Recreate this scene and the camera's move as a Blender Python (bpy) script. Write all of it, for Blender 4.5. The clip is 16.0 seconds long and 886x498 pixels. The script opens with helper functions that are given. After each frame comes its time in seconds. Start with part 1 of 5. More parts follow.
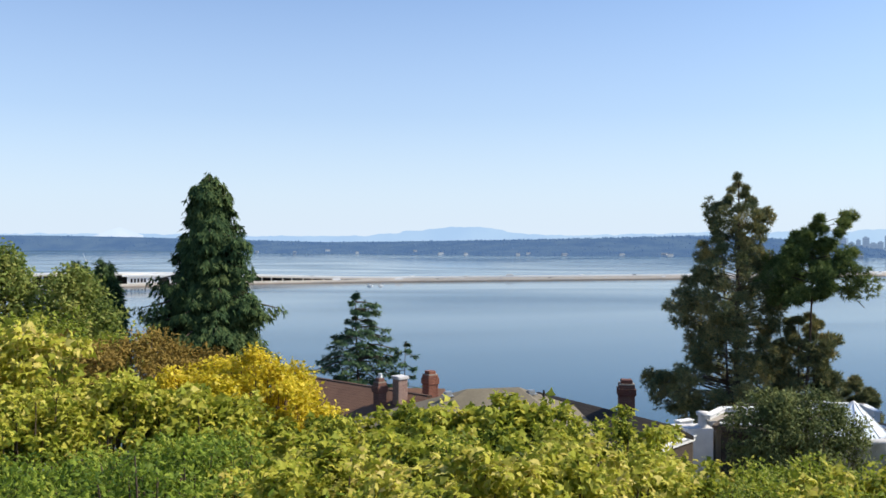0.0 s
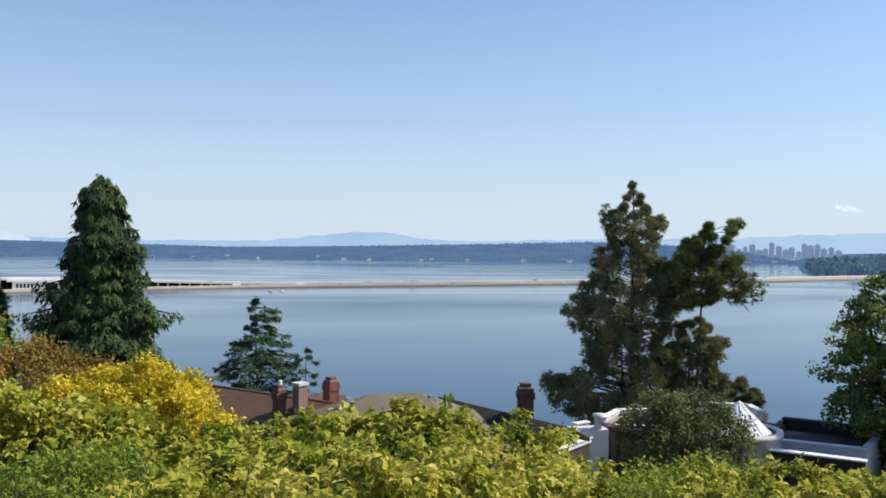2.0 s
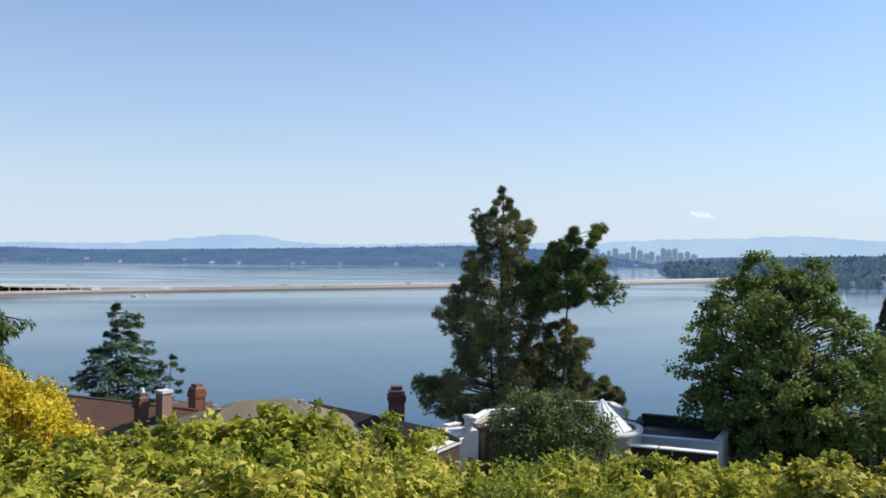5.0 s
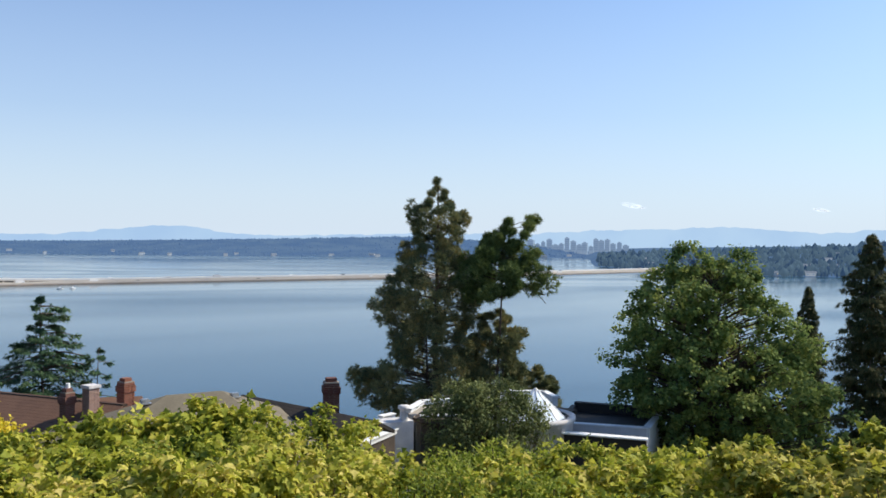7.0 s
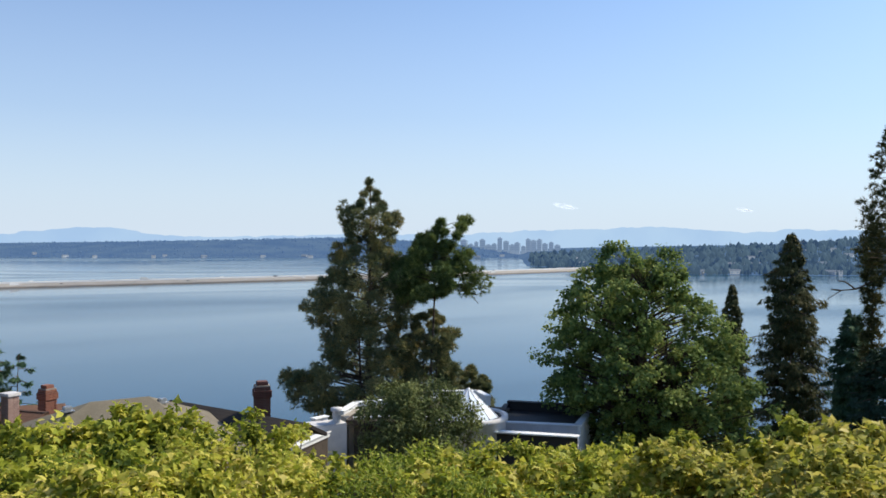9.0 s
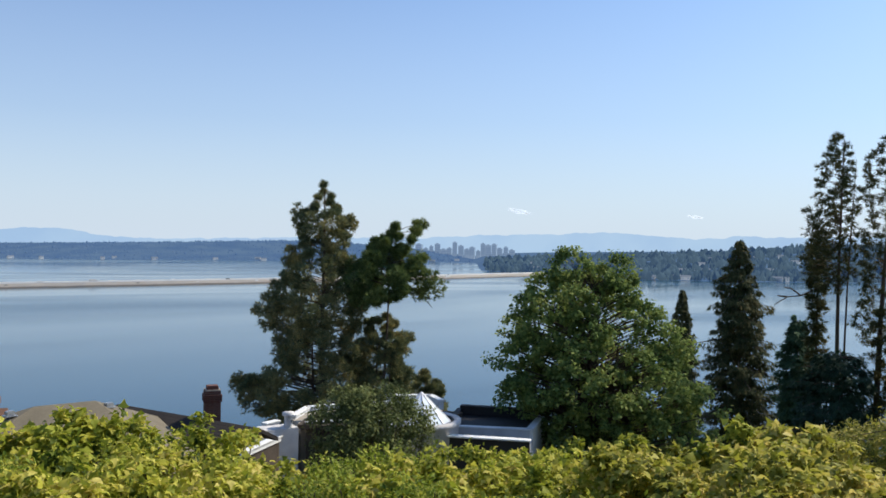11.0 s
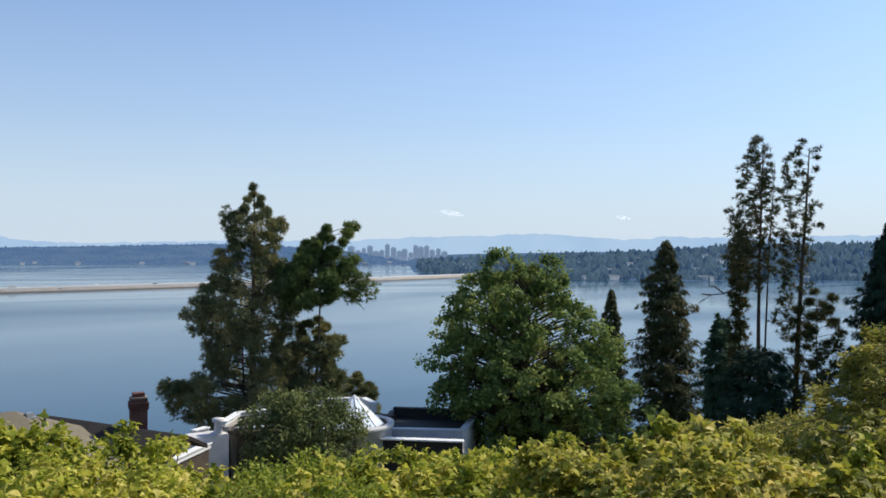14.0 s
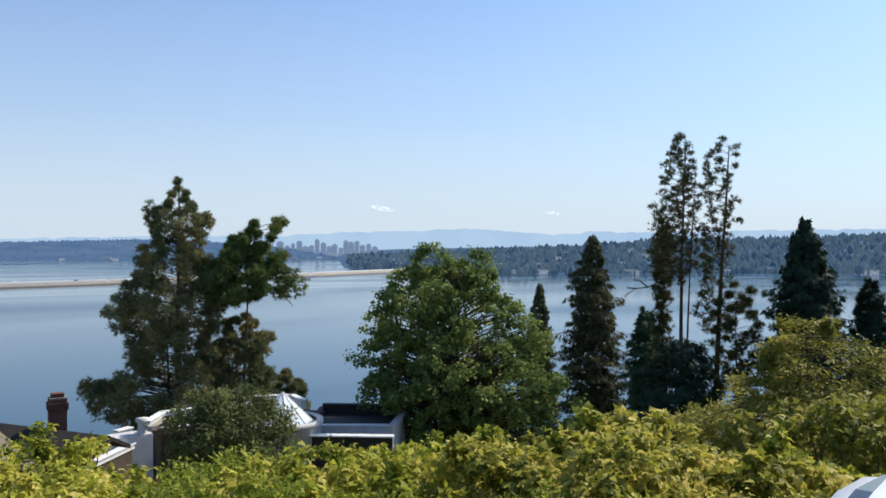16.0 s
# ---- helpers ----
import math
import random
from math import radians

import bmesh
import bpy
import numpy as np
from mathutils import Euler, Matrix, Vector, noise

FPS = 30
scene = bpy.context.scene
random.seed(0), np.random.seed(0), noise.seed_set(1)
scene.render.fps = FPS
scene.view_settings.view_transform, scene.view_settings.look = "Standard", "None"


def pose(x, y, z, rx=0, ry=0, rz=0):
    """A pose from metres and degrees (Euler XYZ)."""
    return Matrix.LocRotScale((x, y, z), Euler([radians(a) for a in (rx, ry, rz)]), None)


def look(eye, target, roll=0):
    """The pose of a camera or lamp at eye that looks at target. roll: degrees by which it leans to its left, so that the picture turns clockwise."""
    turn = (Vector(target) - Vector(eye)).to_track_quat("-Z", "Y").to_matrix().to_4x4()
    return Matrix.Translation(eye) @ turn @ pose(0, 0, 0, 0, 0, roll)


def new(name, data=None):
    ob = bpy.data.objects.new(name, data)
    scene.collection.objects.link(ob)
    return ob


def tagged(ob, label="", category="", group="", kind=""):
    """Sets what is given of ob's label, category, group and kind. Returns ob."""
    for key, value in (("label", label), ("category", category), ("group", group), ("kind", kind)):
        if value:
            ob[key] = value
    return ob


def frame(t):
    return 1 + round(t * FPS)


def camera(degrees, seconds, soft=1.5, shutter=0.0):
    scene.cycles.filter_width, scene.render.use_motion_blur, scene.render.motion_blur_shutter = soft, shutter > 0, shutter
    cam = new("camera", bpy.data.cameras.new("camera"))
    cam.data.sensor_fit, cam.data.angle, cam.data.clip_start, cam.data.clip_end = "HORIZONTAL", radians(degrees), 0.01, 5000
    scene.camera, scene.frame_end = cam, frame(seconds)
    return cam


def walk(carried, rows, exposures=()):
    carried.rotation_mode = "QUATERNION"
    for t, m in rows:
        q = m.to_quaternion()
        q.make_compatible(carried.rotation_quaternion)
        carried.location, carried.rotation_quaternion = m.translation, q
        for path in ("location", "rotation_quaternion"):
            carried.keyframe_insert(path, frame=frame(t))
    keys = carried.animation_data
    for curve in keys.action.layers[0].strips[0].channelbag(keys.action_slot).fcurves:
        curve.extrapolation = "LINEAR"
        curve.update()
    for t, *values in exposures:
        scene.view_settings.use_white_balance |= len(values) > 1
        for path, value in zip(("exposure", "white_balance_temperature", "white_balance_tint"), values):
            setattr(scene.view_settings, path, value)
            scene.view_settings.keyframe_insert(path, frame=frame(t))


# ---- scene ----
cam = camera(54.02, 16.0, soft=1.6)
EYE = 60.0  # the first eye above the lake
# seconds, x, y, z from the first eye, yaw, pitch, roll
ROWS = [
    (0.0, 0.000, -0.000, -0.000, 0.00, -0.70, 0.00),
    (0.5, 0.032, -0.013, -0.002, -1.58, -0.43, 0.03),
    (1.0, 0.045, -0.011, -0.002, -3.67, -0.30, -0.24),
    (1.5, 0.051, -0.007, -0.001, -5.03, -0.21, -0.32),
    (2.0, 0.061, -0.009, -0.001, -6.37, -0.33, -0.31),
    (2.5, 0.070, -0.008, -0.000, -8.10, -0.29, -0.23),
    (3.0, 0.080, -0.008, 0.001, -9.49, -0.27, -0.25),
    (3.5, 0.091, -0.012, 0.001, -10.46, -0.17, -0.21),
    (4.0, 0.100, -0.019, 0.001, -11.86, -0.15, -0.33),
    (6.5, 0.151, -0.032, -0.008, -18.07, -0.22, -0.47),
    (7.0, 0.162, -0.035, -0.006, -18.97, -0.62, -0.43),
    (7.5, 0.176, -0.037, -0.003, -20.35, -0.85, -0.19),
    (8.0, 0.194, -0.034, -0.001, -21.62, -0.84, -0.17),
    (8.5, 0.213, -0.035, 0.001, -22.56, -0.71, -0.10),
    (9.0, 0.229, -0.036, 0.003, -23.35, -0.56, -0.15),
    (11.5, 0.276, -0.043, 0.009, -26.94, -0.23, -0.67),
    (12.0, 0.278, -0.054, 0.009, -27.49, -0.16, -0.56),
    (12.5, 0.283, -0.060, 0.011, -27.97, -0.02, -0.36),
    (13.0, 0.292, -0.066, 0.009, -28.63, 0.04, -0.16),
    (13.5, 0.301, -0.074, 0.007, -29.68, -0.08, -0.17),
    (14.0, 0.306, -0.079, 0.005, -30.75, -0.11, -0.22),
    (14.5, 0.310, -0.087, 0.002, -31.73, -0.20, -0.17),
    (15.0, 0.315, -0.100, -0.005, -32.53, -0.16, -0.17),
    (15.5, 0.329, -0.109, -0.006, -33.47, -0.22, -0.13),
    (16.0, 0.354, -0.114, 0.004, -35.33, -0.42, -0.09),
]
walk(cam, [(t, pose(x, y, EYE + z, 90 + pitch, roll, yaw)) for t, x, y, z, yaw, pitch, roll in ROWS],
     exposures=((0, 0.27), (1.0, 0.22), (1.5, 0.11), (3.5, 0.1), (7, 0.16), (9, 0.14), (12.5, 0.03), (14, 0.03), (16, 0.08)))

# ---- light ----
SUN_BEARING, SUN_HEIGHT = 88.0, 44.0   # degrees clockwise from +y, degrees up
world = bpy.data.worlds.new("sky")
scene.world = world
world.use_nodes = True
wn = world.node_tree
sky = wn.nodes.new("ShaderNodeTexSky")
sky.sky_type = "NISHITA"
sky.sun_disc = False
sky.sun_elevation = radians(SUN_HEIGHT)
sky.sun_rotation = radians(SUN_BEARING)
sky.air_density, sky.dust_density, sky.ozone_density = 1.0, 1.7, 3.0
sky.altitude = 60
# summer haze: the sky pales evenly towards the horizon
way = wn.nodes.new("ShaderNodeTexCoord")
up = wn.nodes.new("ShaderNodeSeparateXYZ")
wn.links.new(way.outputs["Generated"], up.inputs[0])
veil = wn.nodes.new("ShaderNodeValToRGB")
while len(veil.color_ramp.elements) < 5:
    veil.color_ramp.elements.new(0.5)
for e, (p, k) in zip(veil.color_ramp.elements, ((0.0, 0.82), (0.05, 0.7), (0.14, 0.42), (0.32, 0.14), (0.9, 0.02))):
    e.position, e.color = p, (k, k, k, 1)
wn.links.new(up.outputs["Z"], veil.inputs[0])
pale = wn.nodes.new("ShaderNodeMix")
pale.data_type = "RGBA"
wn.links.new(veil.outputs[0], pale.inputs[0])
clear = wn.nodes.new("ShaderNodeMix")
clear.data_type, clear.blend_type = "RGBA", "MULTIPLY"
clear.inputs[0].default_value = 1.0
clear.inputs[7].default_value = (0.70, 1.0, 1.32, 1)
wn.links.new(sky.outputs[0], clear.inputs[6])
wn.links.new(clear.outputs[2], pale.inputs[6])
pale.inputs[7].default_value = (6.35, 7.3, 8.4, 1)
wn.links.new(pale.outputs[2], wn.nodes["Background"].inputs[0])
wn.nodes["Background"].inputs[1].default_value = 0.112
sun = new("sun", bpy.data.lights.new("sun", "SUN"))
sun.data.energy, sun.data.angle, sun.data.color = 5.0, radians(0.53), (1.0, 0.9, 0.74)
sun.matrix_world = look((0, 0, 0), (-math.sin(radians(SUN_BEARING)) * math.cos(radians(SUN_HEIGHT)),
                                    -math.cos(radians(SUN_BEARING)) * math.cos(radians(SUN_HEIGHT)),
                                    -math.sin(radians(SUN_HEIGHT))))


# ---- materials ----
def shader(name):
    m = bpy.data.materials.new(name)
    m.use_nodes = True
    t = m.node_tree
    return m, t, t.nodes["Principled BSDF"]


def node(t, kind, **inputs):
    n = t.nodes.new("ShaderNode" + kind)
    for key, value in inputs.items():
        n.inputs[key.replace("_", " ")].default_value = value
    return n


def ramp(t, source, stops):
    r = t.nodes.new("ShaderNodeValToRGB")
    while len(r.color_ramp.elements) < len(stops):
        r.color_ramp.elements.new(0.5)
    for e, (p, c) in zip(r.color_ramp.elements, stops):
        e.position, e.color = p, (*c, 1)
    t.links.new(source, r.inputs[0])
    return r.outputs[0]


def surface(name, dark, light, scale=3.0, rough=0.8, bump=0.3, fine=40.0, metal=0.0, stretch=(1, 1, 1), random_part=0.0):
    """A matt surface: two colours mixed by a coarse and a fine noise, with fine relief."""
    m, t, p = shader(name)
    co = t.nodes.new("ShaderNodeTexCoord")
    mp = t.nodes.new("ShaderNodeMapping")
    mp.inputs["Scale"].default_value = stretch
    t.links.new(co.outputs["Object"], mp.inputs[0])
    a = node(t, "TexNoise", Scale=scale, Detail=6.0, Roughness=0.6)
    b = node(t, "TexNoise", Scale=fine, Detail=3.0)
    for n in (a, b):
        t.links.new(mp.outputs[0], n.inputs["Vector"])
    mix = t.nodes.new("ShaderNodeMath")
    mix.operation = "MULTIPLY_ADD"
    mix.inputs[1].default_value = 0.35
    t.links.new(b.outputs[0], mix.inputs[0])
    half = t.nodes.new("ShaderNodeMath")
    half.operation = "MULTIPLY"
    half.inputs[1].default_value = 0.65
    t.links.new(a.outputs[0], half.inputs[0])
    t.links.new(half.outputs[0], mix.inputs[2])
    value = mix.outputs[0]
    if random_part:
        info = t.nodes.new("ShaderNodeObjectInfo")
        add = t.nodes.new("ShaderNodeMath")
        add.operation = "MULTIPLY_ADD"
        add.inputs[1].default_value = random_part
        t.links.new(info.outputs["Random"], add.inputs[0])
        t.links.new(value, add.inputs[2])
        value = add.outputs[0]
    t.links.new(ramp(t, value, [(0.3, dark), (0.7 + random_part, light)]), p.inputs["Base Color"])
    p.inputs["Roughness"].default_value = rough
    p.inputs["Metallic"].default_value = metal
    if bump:
        bn = node(t, "Bump", Strength=bump, Distance=0.02)
        t.links.new(b.outputs[0], bn.inputs["Height"])
        t.links.new(bn.outputs[0], p.inputs["Normal"])
    return m


def leafy(name, stops, through_light=0.35, rough=0.75, gloss=0.12, patch=0.5):
    """Foliage: colours that vary from leaf to leaf and in patches, and light that shines through."""
    m, t, p = shader(name)
    geo = t.nodes.new("ShaderNodeNewGeometry")
    co = t.nodes.new("ShaderNodeTexCoord")
    noise_a = node(t, "TexNoise", Scale=patch, Detail=2.0)
    t.links.new(co.outputs["Object"], noise_a.inputs["Vector"])
    add = t.nodes.new("ShaderNodeMath")
    add.operation = "MULTIPLY_ADD"
    add.inputs[1].default_value = 0.55
    t.links.new(geo.outputs["Random Per Island"], add.inputs[0])
    sub = t.nodes.new("ShaderNodeMath")
    sub.operation = "MULTIPLY_ADD"
    sub.inputs[1].default_value, sub.inputs[2].default_value = 1.3, -0.42
    t.links.new(noise_a.outputs[0], sub.inputs[0])
    t.links.new(sub.outputs[0], add.inputs[2])
    colour = ramp(t, add.outputs[0], stops)
    t.links.new(colour, p.inputs["Base Color"])
    p.inputs["Roughness"].default_value = rough
    p.inputs["Specular IOR Level"].default_value = gloss
    tr = t.nodes.new("ShaderNodeBsdfTranslucent")
    t.links.new(colour, tr.inputs[0])
    mx = t.nodes.new("ShaderNodeMixShader")
    mx.inputs[0].default_value = through_light
    out = t.nodes["Material Output"]
    t.links.new(p.outputs[0], mx.inputs[1])
    t.links.new(tr.outputs[0], mx.inputs[2])
    t.links.new(mx.outputs[0], out.inputs[0])
    return m


def water_surface():
    m, t, p = shader("lake_water")
    co = t.nodes.new("ShaderNodeTexCoord")
    mp = t.nodes.new("ShaderNodeMapping")
    mp.inputs["Scale"].default_value = (0.0013, 0.0024, 1)
    t.links.new(co.outputs["Object"], mp.inputs[0])
    calm = node(t, "TexNoise", Scale=1.0, Detail=2.0, Roughness=0.4, Distortion=2.2)
    t.links.new(mp.outputs[0], calm.inputs["Vector"])
    rough = ramp(t, calm.outputs[0], [(0.36, (0.08,) * 3), (0.68, (0.22,) * 3)])
    t.links.new(rough, p.inputs["Roughness"])
    p.inputs["Base Color"].default_value = (0.014, 0.055, 0.09, 1)
    p.inputs["IOR"].default_value = 1.33
    rip = node(t, "TexNoise", Scale=0.9, Detail=4.0)
    t.links.new(co.outputs["Object"], rip.inputs["Vector"])
    bn = node(t, "Bump", Strength=0.06, Distance=0.15)
    t.links.new(rip.outputs[0], bn.inputs["Height"])
    t.links.new(bn.outputs[0], p.inputs["Normal"])
    return m


def haze_glow_material(name, low, high, glow, scale=0.004, body=1.0, island=0.0):
    """The far backdrop of mountains, hills and buildings: air haze painted in as bluish colour and emission."""
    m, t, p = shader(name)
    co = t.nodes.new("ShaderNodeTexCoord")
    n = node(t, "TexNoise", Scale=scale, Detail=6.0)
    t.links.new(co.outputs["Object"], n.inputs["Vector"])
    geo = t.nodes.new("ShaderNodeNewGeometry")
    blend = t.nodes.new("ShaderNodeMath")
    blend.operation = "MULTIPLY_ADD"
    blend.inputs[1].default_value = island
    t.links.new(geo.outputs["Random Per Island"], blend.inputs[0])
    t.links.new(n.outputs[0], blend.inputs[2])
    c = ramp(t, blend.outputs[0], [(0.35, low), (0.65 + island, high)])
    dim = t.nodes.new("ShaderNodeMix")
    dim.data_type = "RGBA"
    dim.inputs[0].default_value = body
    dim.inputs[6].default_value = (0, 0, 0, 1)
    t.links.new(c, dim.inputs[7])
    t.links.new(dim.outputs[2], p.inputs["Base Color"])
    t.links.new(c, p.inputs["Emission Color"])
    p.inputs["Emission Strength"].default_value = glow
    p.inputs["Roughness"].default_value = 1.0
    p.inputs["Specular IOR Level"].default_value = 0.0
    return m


M_WATER = water_surface()
M_SOIL = surface("hillside_soil", (0.03, 0.028, 0.015), (0.10, 0.11, 0.04), 0.6, 0.95, 0.6, 9.0)
# mountains are emission only: pale blue haze is their painted colour
M_MOUNT = haze_glow_material("hazed_mountain", (0.37, 0.54, 0.77), (0.43, 0.6, 0.8), 0.97, 0.003, 0.0)
# hills and woods: blue haze painted into the colours, lifted by emission
M_HILL = haze_glow_material("hazed_hill", (0.075, 0.14, 0.26), (0.105, 0.175, 0.28), 0.72, 0.01, 0.3)
M_FARWOOD = haze_glow_material("hazed_wood", (0.06, 0.125, 0.26), (0.12, 0.19, 0.3), 0.8, 0.006, 0.35, 0.35)
M_MIDWOOD = haze_glow_material("hazed_peninsula_wood", (0.02, 0.05, 0.115), (0.085, 0.14, 0.19), 0.72, 0.02, 0.35, 0.7)
# far houses and towers: haze painted as paler blue-grey, plus a glow
M_HAZEHOUSE = haze_glow_material("hazy_house_wall", (0.3, 0.36, 0.42), (0.5, 0.53, 0.56), 0.5, 0.02, 0.6)
M_HAZEROOF = haze_glow_material("hazy_house_roof", (0.16, 0.2, 0.26), (0.24, 0.27, 0.31), 0.6, 0.02, 0.5)
M_TOWER = haze_glow_material("hazy_tower", (0.20, 0.28, 0.39), (0.29, 0.37, 0.47), 0.68, 0.008, 0.5)
M_TOWERWIN = haze_glow_material("hazy_tower_glass", (0.18, 0.26, 0.38), (0.24, 0.32, 0.43), 0.62, 0.02, 0.5)
M_CONCRETE = surface("bridge_concrete", (0.56, 0.5, 0.42), (0.72, 0.66, 0.57), 0.05, 0.9, 0.0, 0.6)
M_RUST = surface("pontoon_side", (0.36, 0.27, 0.2), (0.5, 0.4, 0.31), 0.05, 0.9, 0.0, 0.6)
M_WHITE = surface("white_paint", (0.68, 0.68, 0.67), (0.82, 0.82, 0.8), 1.2, 0.6, 0.1, 20)
M_BARK = surface("bark", (0.035, 0.025, 0.018), (0.13, 0.09, 0.06), 3, 0.95, 0.8, 14, stretch=(1, 1, 0.25))
M_FIR = leafy("fir_needles", [(0.1, (0.022, 0.05, 0.022)), (0.5, (0.055, 0.095, 0.035)), (0.9, (0.115, 0.15, 0.05))], 0.15, 0.75, 0.1)
M_PINE = leafy("pine_needles", [(0.1, (0.08, 0.115, 0.065)), (0.5, (0.205, 0.22, 0.1)), (0.85, (0.44, 0.355, 0.145))], 0.18, 0.75, 0.1)
M_GREENPINE = leafy("green_pine_needles", [(0.1, (0.055, 0.095, 0.035)), (0.5, (0.14, 0.19, 0.06)), (0.9, (0.28, 0.31, 0.1))], 0.18, 0.75, 0.1)
M_DARKFIR = leafy("dark_fir_needles", [(0.1, (0.012, 0.03, 0.018)), (0.5, (0.027, 0.057, 0.03)), (0.9, (0.045, 0.083, 0.042))], 0.1, 0.7, 0.2)
M_LIGHTGREEN = leafy("light_green_leaves", [(0.08, (0.08, 0.125, 0.028)), (0.5, (0.2, 0.25, 0.055)), (0.9, (0.38, 0.37, 0.1))], 0.4, 0.6, 0.2, 0.5)
M_LAYERED = leafy("yellow_olive_leaves", [(0.08, (0.06, 0.08, 0.014)), (0.45, (0.22, 0.23, 0.032)), (0.9, (0.5, 0.43, 0.1))], 0.4, 0.6, 0.2, 0.5)
M_CEDAR = leafy("cedar_needles", [(0.1, (0.028, 0.062, 0.032)), (0.5, (0.06, 0.115, 0.055)), (0.9, (0.13, 0.18, 0.08))], 0.15)
M_CYPRESS = leafy("cypress_leaves", [(0.1, (0.03, 0.044, 0.018)), (0.5, (0.08, 0.088, 0.033)), (0.9, (0.17, 0.135, 0.052))], 0.12)
M_BROAD = leafy("broad_green", [(0.1, (0.065, 0.115, 0.038)), (0.5, (0.18, 0.245, 0.065)), (0.9, (0.37, 0.4, 0.115))], 0.35, 0.8, 0.12)
M_OLIVE = leafy("olive_grey_leaves", [(0.1, (0.065, 0.085, 0.03)), (0.5, (0.15, 0.18, 0.06)), (0.9, (0.28, 0.29, 0.11))], 0.25)
# darkest stop puts the shade between leaves into single leaves' colour
M_MAPLE = leafy("maple_yellow_green", [(0.05, (0.06, 0.095, 0.012)), (0.28, (0.27, 0.31, 0.03)), (0.58, (0.54, 0.51, 0.07)), (0.95, (0.8, 0.64, 0.24))], 0.42, 0.6, 0.2, 0.35)
M_GREENSHRUB = leafy("shrub_green", [(0.08, (0.06, 0.1, 0.012)), (0.45, (0.26, 0.32, 0.032)), (0.9, (0.53, 0.5, 0.09))], 0.42, 0.6, 0.2, 0.5)
M_LUSH = leafy("lush_green", [(0.08, (0.05, 0.095, 0.012)), (0.5, (0.21, 0.29, 0.03)), (0.9, (0.46, 0.47, 0.075))], 0.4, 0.6, 0.2, 0.5)
# snow glows by itself, with the blue haze mixed into its white
M_SNOW = haze_glow_material("hazed_snow", (0.62, 0.74, 0.9), (0.78, 0.86, 0.96), 0.97, 0.004, 0.0)
M_TAN = leafy("tan_maple", [(0.06, (0.1, 0.12, 0.016)), (0.35, (0.4, 0.39, 0.05)), (0.9, (0.82, 0.65, 0.22))], 0.42, 0.6, 0.2, 0.4)
M_YELLOW = leafy("golden_leaves", [(0.05, (0.28, 0.27, 0.012)), (0.5, (0.62, 0.49, 0.02)), (0.9, (0.82, 0.65, 0.07))], 0.4, 0.5, 0.3)
M_BROWN = leafy("bronze_leaves", [(0.05, (0.12, 0.085, 0.018)), (0.5, (0.26, 0.175, 0.04)), (0.9, (0.36, 0.26, 0.07))], 0.3)
M_ROOFRED = surface("brown_shingle", (0.105, 0.052, 0.032), (0.17, 0.09, 0.055), 0.8, 0.9, 0.4, 12)
M_ROOFGREY = surface("grey_brown_shingle", (0.115, 0.098, 0.066), (0.2, 0.17, 0.118), 0.8, 0.95, 0.4, 12)
M_ROOFDARK = surface("dark_shingle", (0.014, 0.011, 0.009), (0.034, 0.026, 0.021), 0.8, 0.95, 0.4, 12)
M_ROOFBROWN = surface("brown_gravel", (0.035, 0.026, 0.02), (0.1, 0.075, 0.055), 1.5, 0.95, 0.5, 25)
M_BRICK = surface("chimney_brick", (0.14, 0.05, 0.032), (0.28, 0.115, 0.07), 4, 0.9, 0.5, 30, random_part=0.3)
# brick with the shade of the tall chimney's visible faces in its colour
M_BRICKSHADE = surface("shade_dark_brick", (0.06, 0.022, 0.018), (0.14, 0.055, 0.04), 4, 0.9, 0.5, 30, random_part=0.3)
M_BRICKPALE = surface("pale_brick", (0.24, 0.14, 0.11), (0.4, 0.28, 0.23), 4, 0.9, 0.5, 30, random_part=0.3)
M_BRICKBROWN = surface("brown_brick", (0.13, 0.06, 0.045), (0.25, 0.125, 0.095), 4, 0.9, 0.5, 30, random_part=0.3)
M_MORTAR = surface("mortar", (0.2, 0.16, 0.13), (0.3, 0.26, 0.22), 5, 0.95, 0.4, 50)
# grey stucco; also used to darken the white front parapet for its shade
M_STUCCO = surface("grey_and_shaded_stucco", (0.5, 0.48, 0.47), (0.66, 0.64, 0.62), 2, 0.9, 0.4, 30)
M_BLACK = surface("black_roofing", (0.012, 0.011, 0.011), (0.03, 0.028, 0.027), 1, 0.7, 0.3, 20)
M_METAL = surface("galvanised_metal", (0.4, 0.41, 0.42), (0.6, 0.6, 0.6), 3, 0.4, 0.1, 30, metal=0.8)
M_WALL = surface("house_wall", (0.3, 0.26, 0.21), (0.42, 0.37, 0.3), 1.5, 0.9, 0.2, 20)
M_ASPHALT = surface("asphalt", (0.035, 0.035, 0.035), (0.07, 0.07, 0.07), 2, 0.95, 0.4, 40)


# ---- mesh helpers ----
def soup(name, verts, faces, material, parent=None, label="", smooth=False):
    """One mesh object from arrays of corners and of faces that all have as many corners."""
    verts, faces = np.asarray(verts, dtype=np.float32), np.asarray(faces, dtype=np.int32)
    me = bpy.data.meshes.new(name)
    me.vertices.add(len(verts))
    me.vertices.foreach_set("co", verts.ravel())
    me.loops.add(faces.size)
    me.loops.foreach_set("vertex_index", faces.ravel())
    me.polygons.add(len(faces))
    me.polygons.foreach_set("loop_start", np.arange(0, faces.size, faces.shape[1], dtype=np.int32))
    if smooth:
        me.polygons.foreach_set("use_smooth", np.ones(len(faces), dtype=bool))
    me.materials.append(material)
    me.update(calc_edges=True)
    ob = new(name, me)
    if parent:
        ob.parent = parent
    if label:
        ob["label"] = label
    return ob


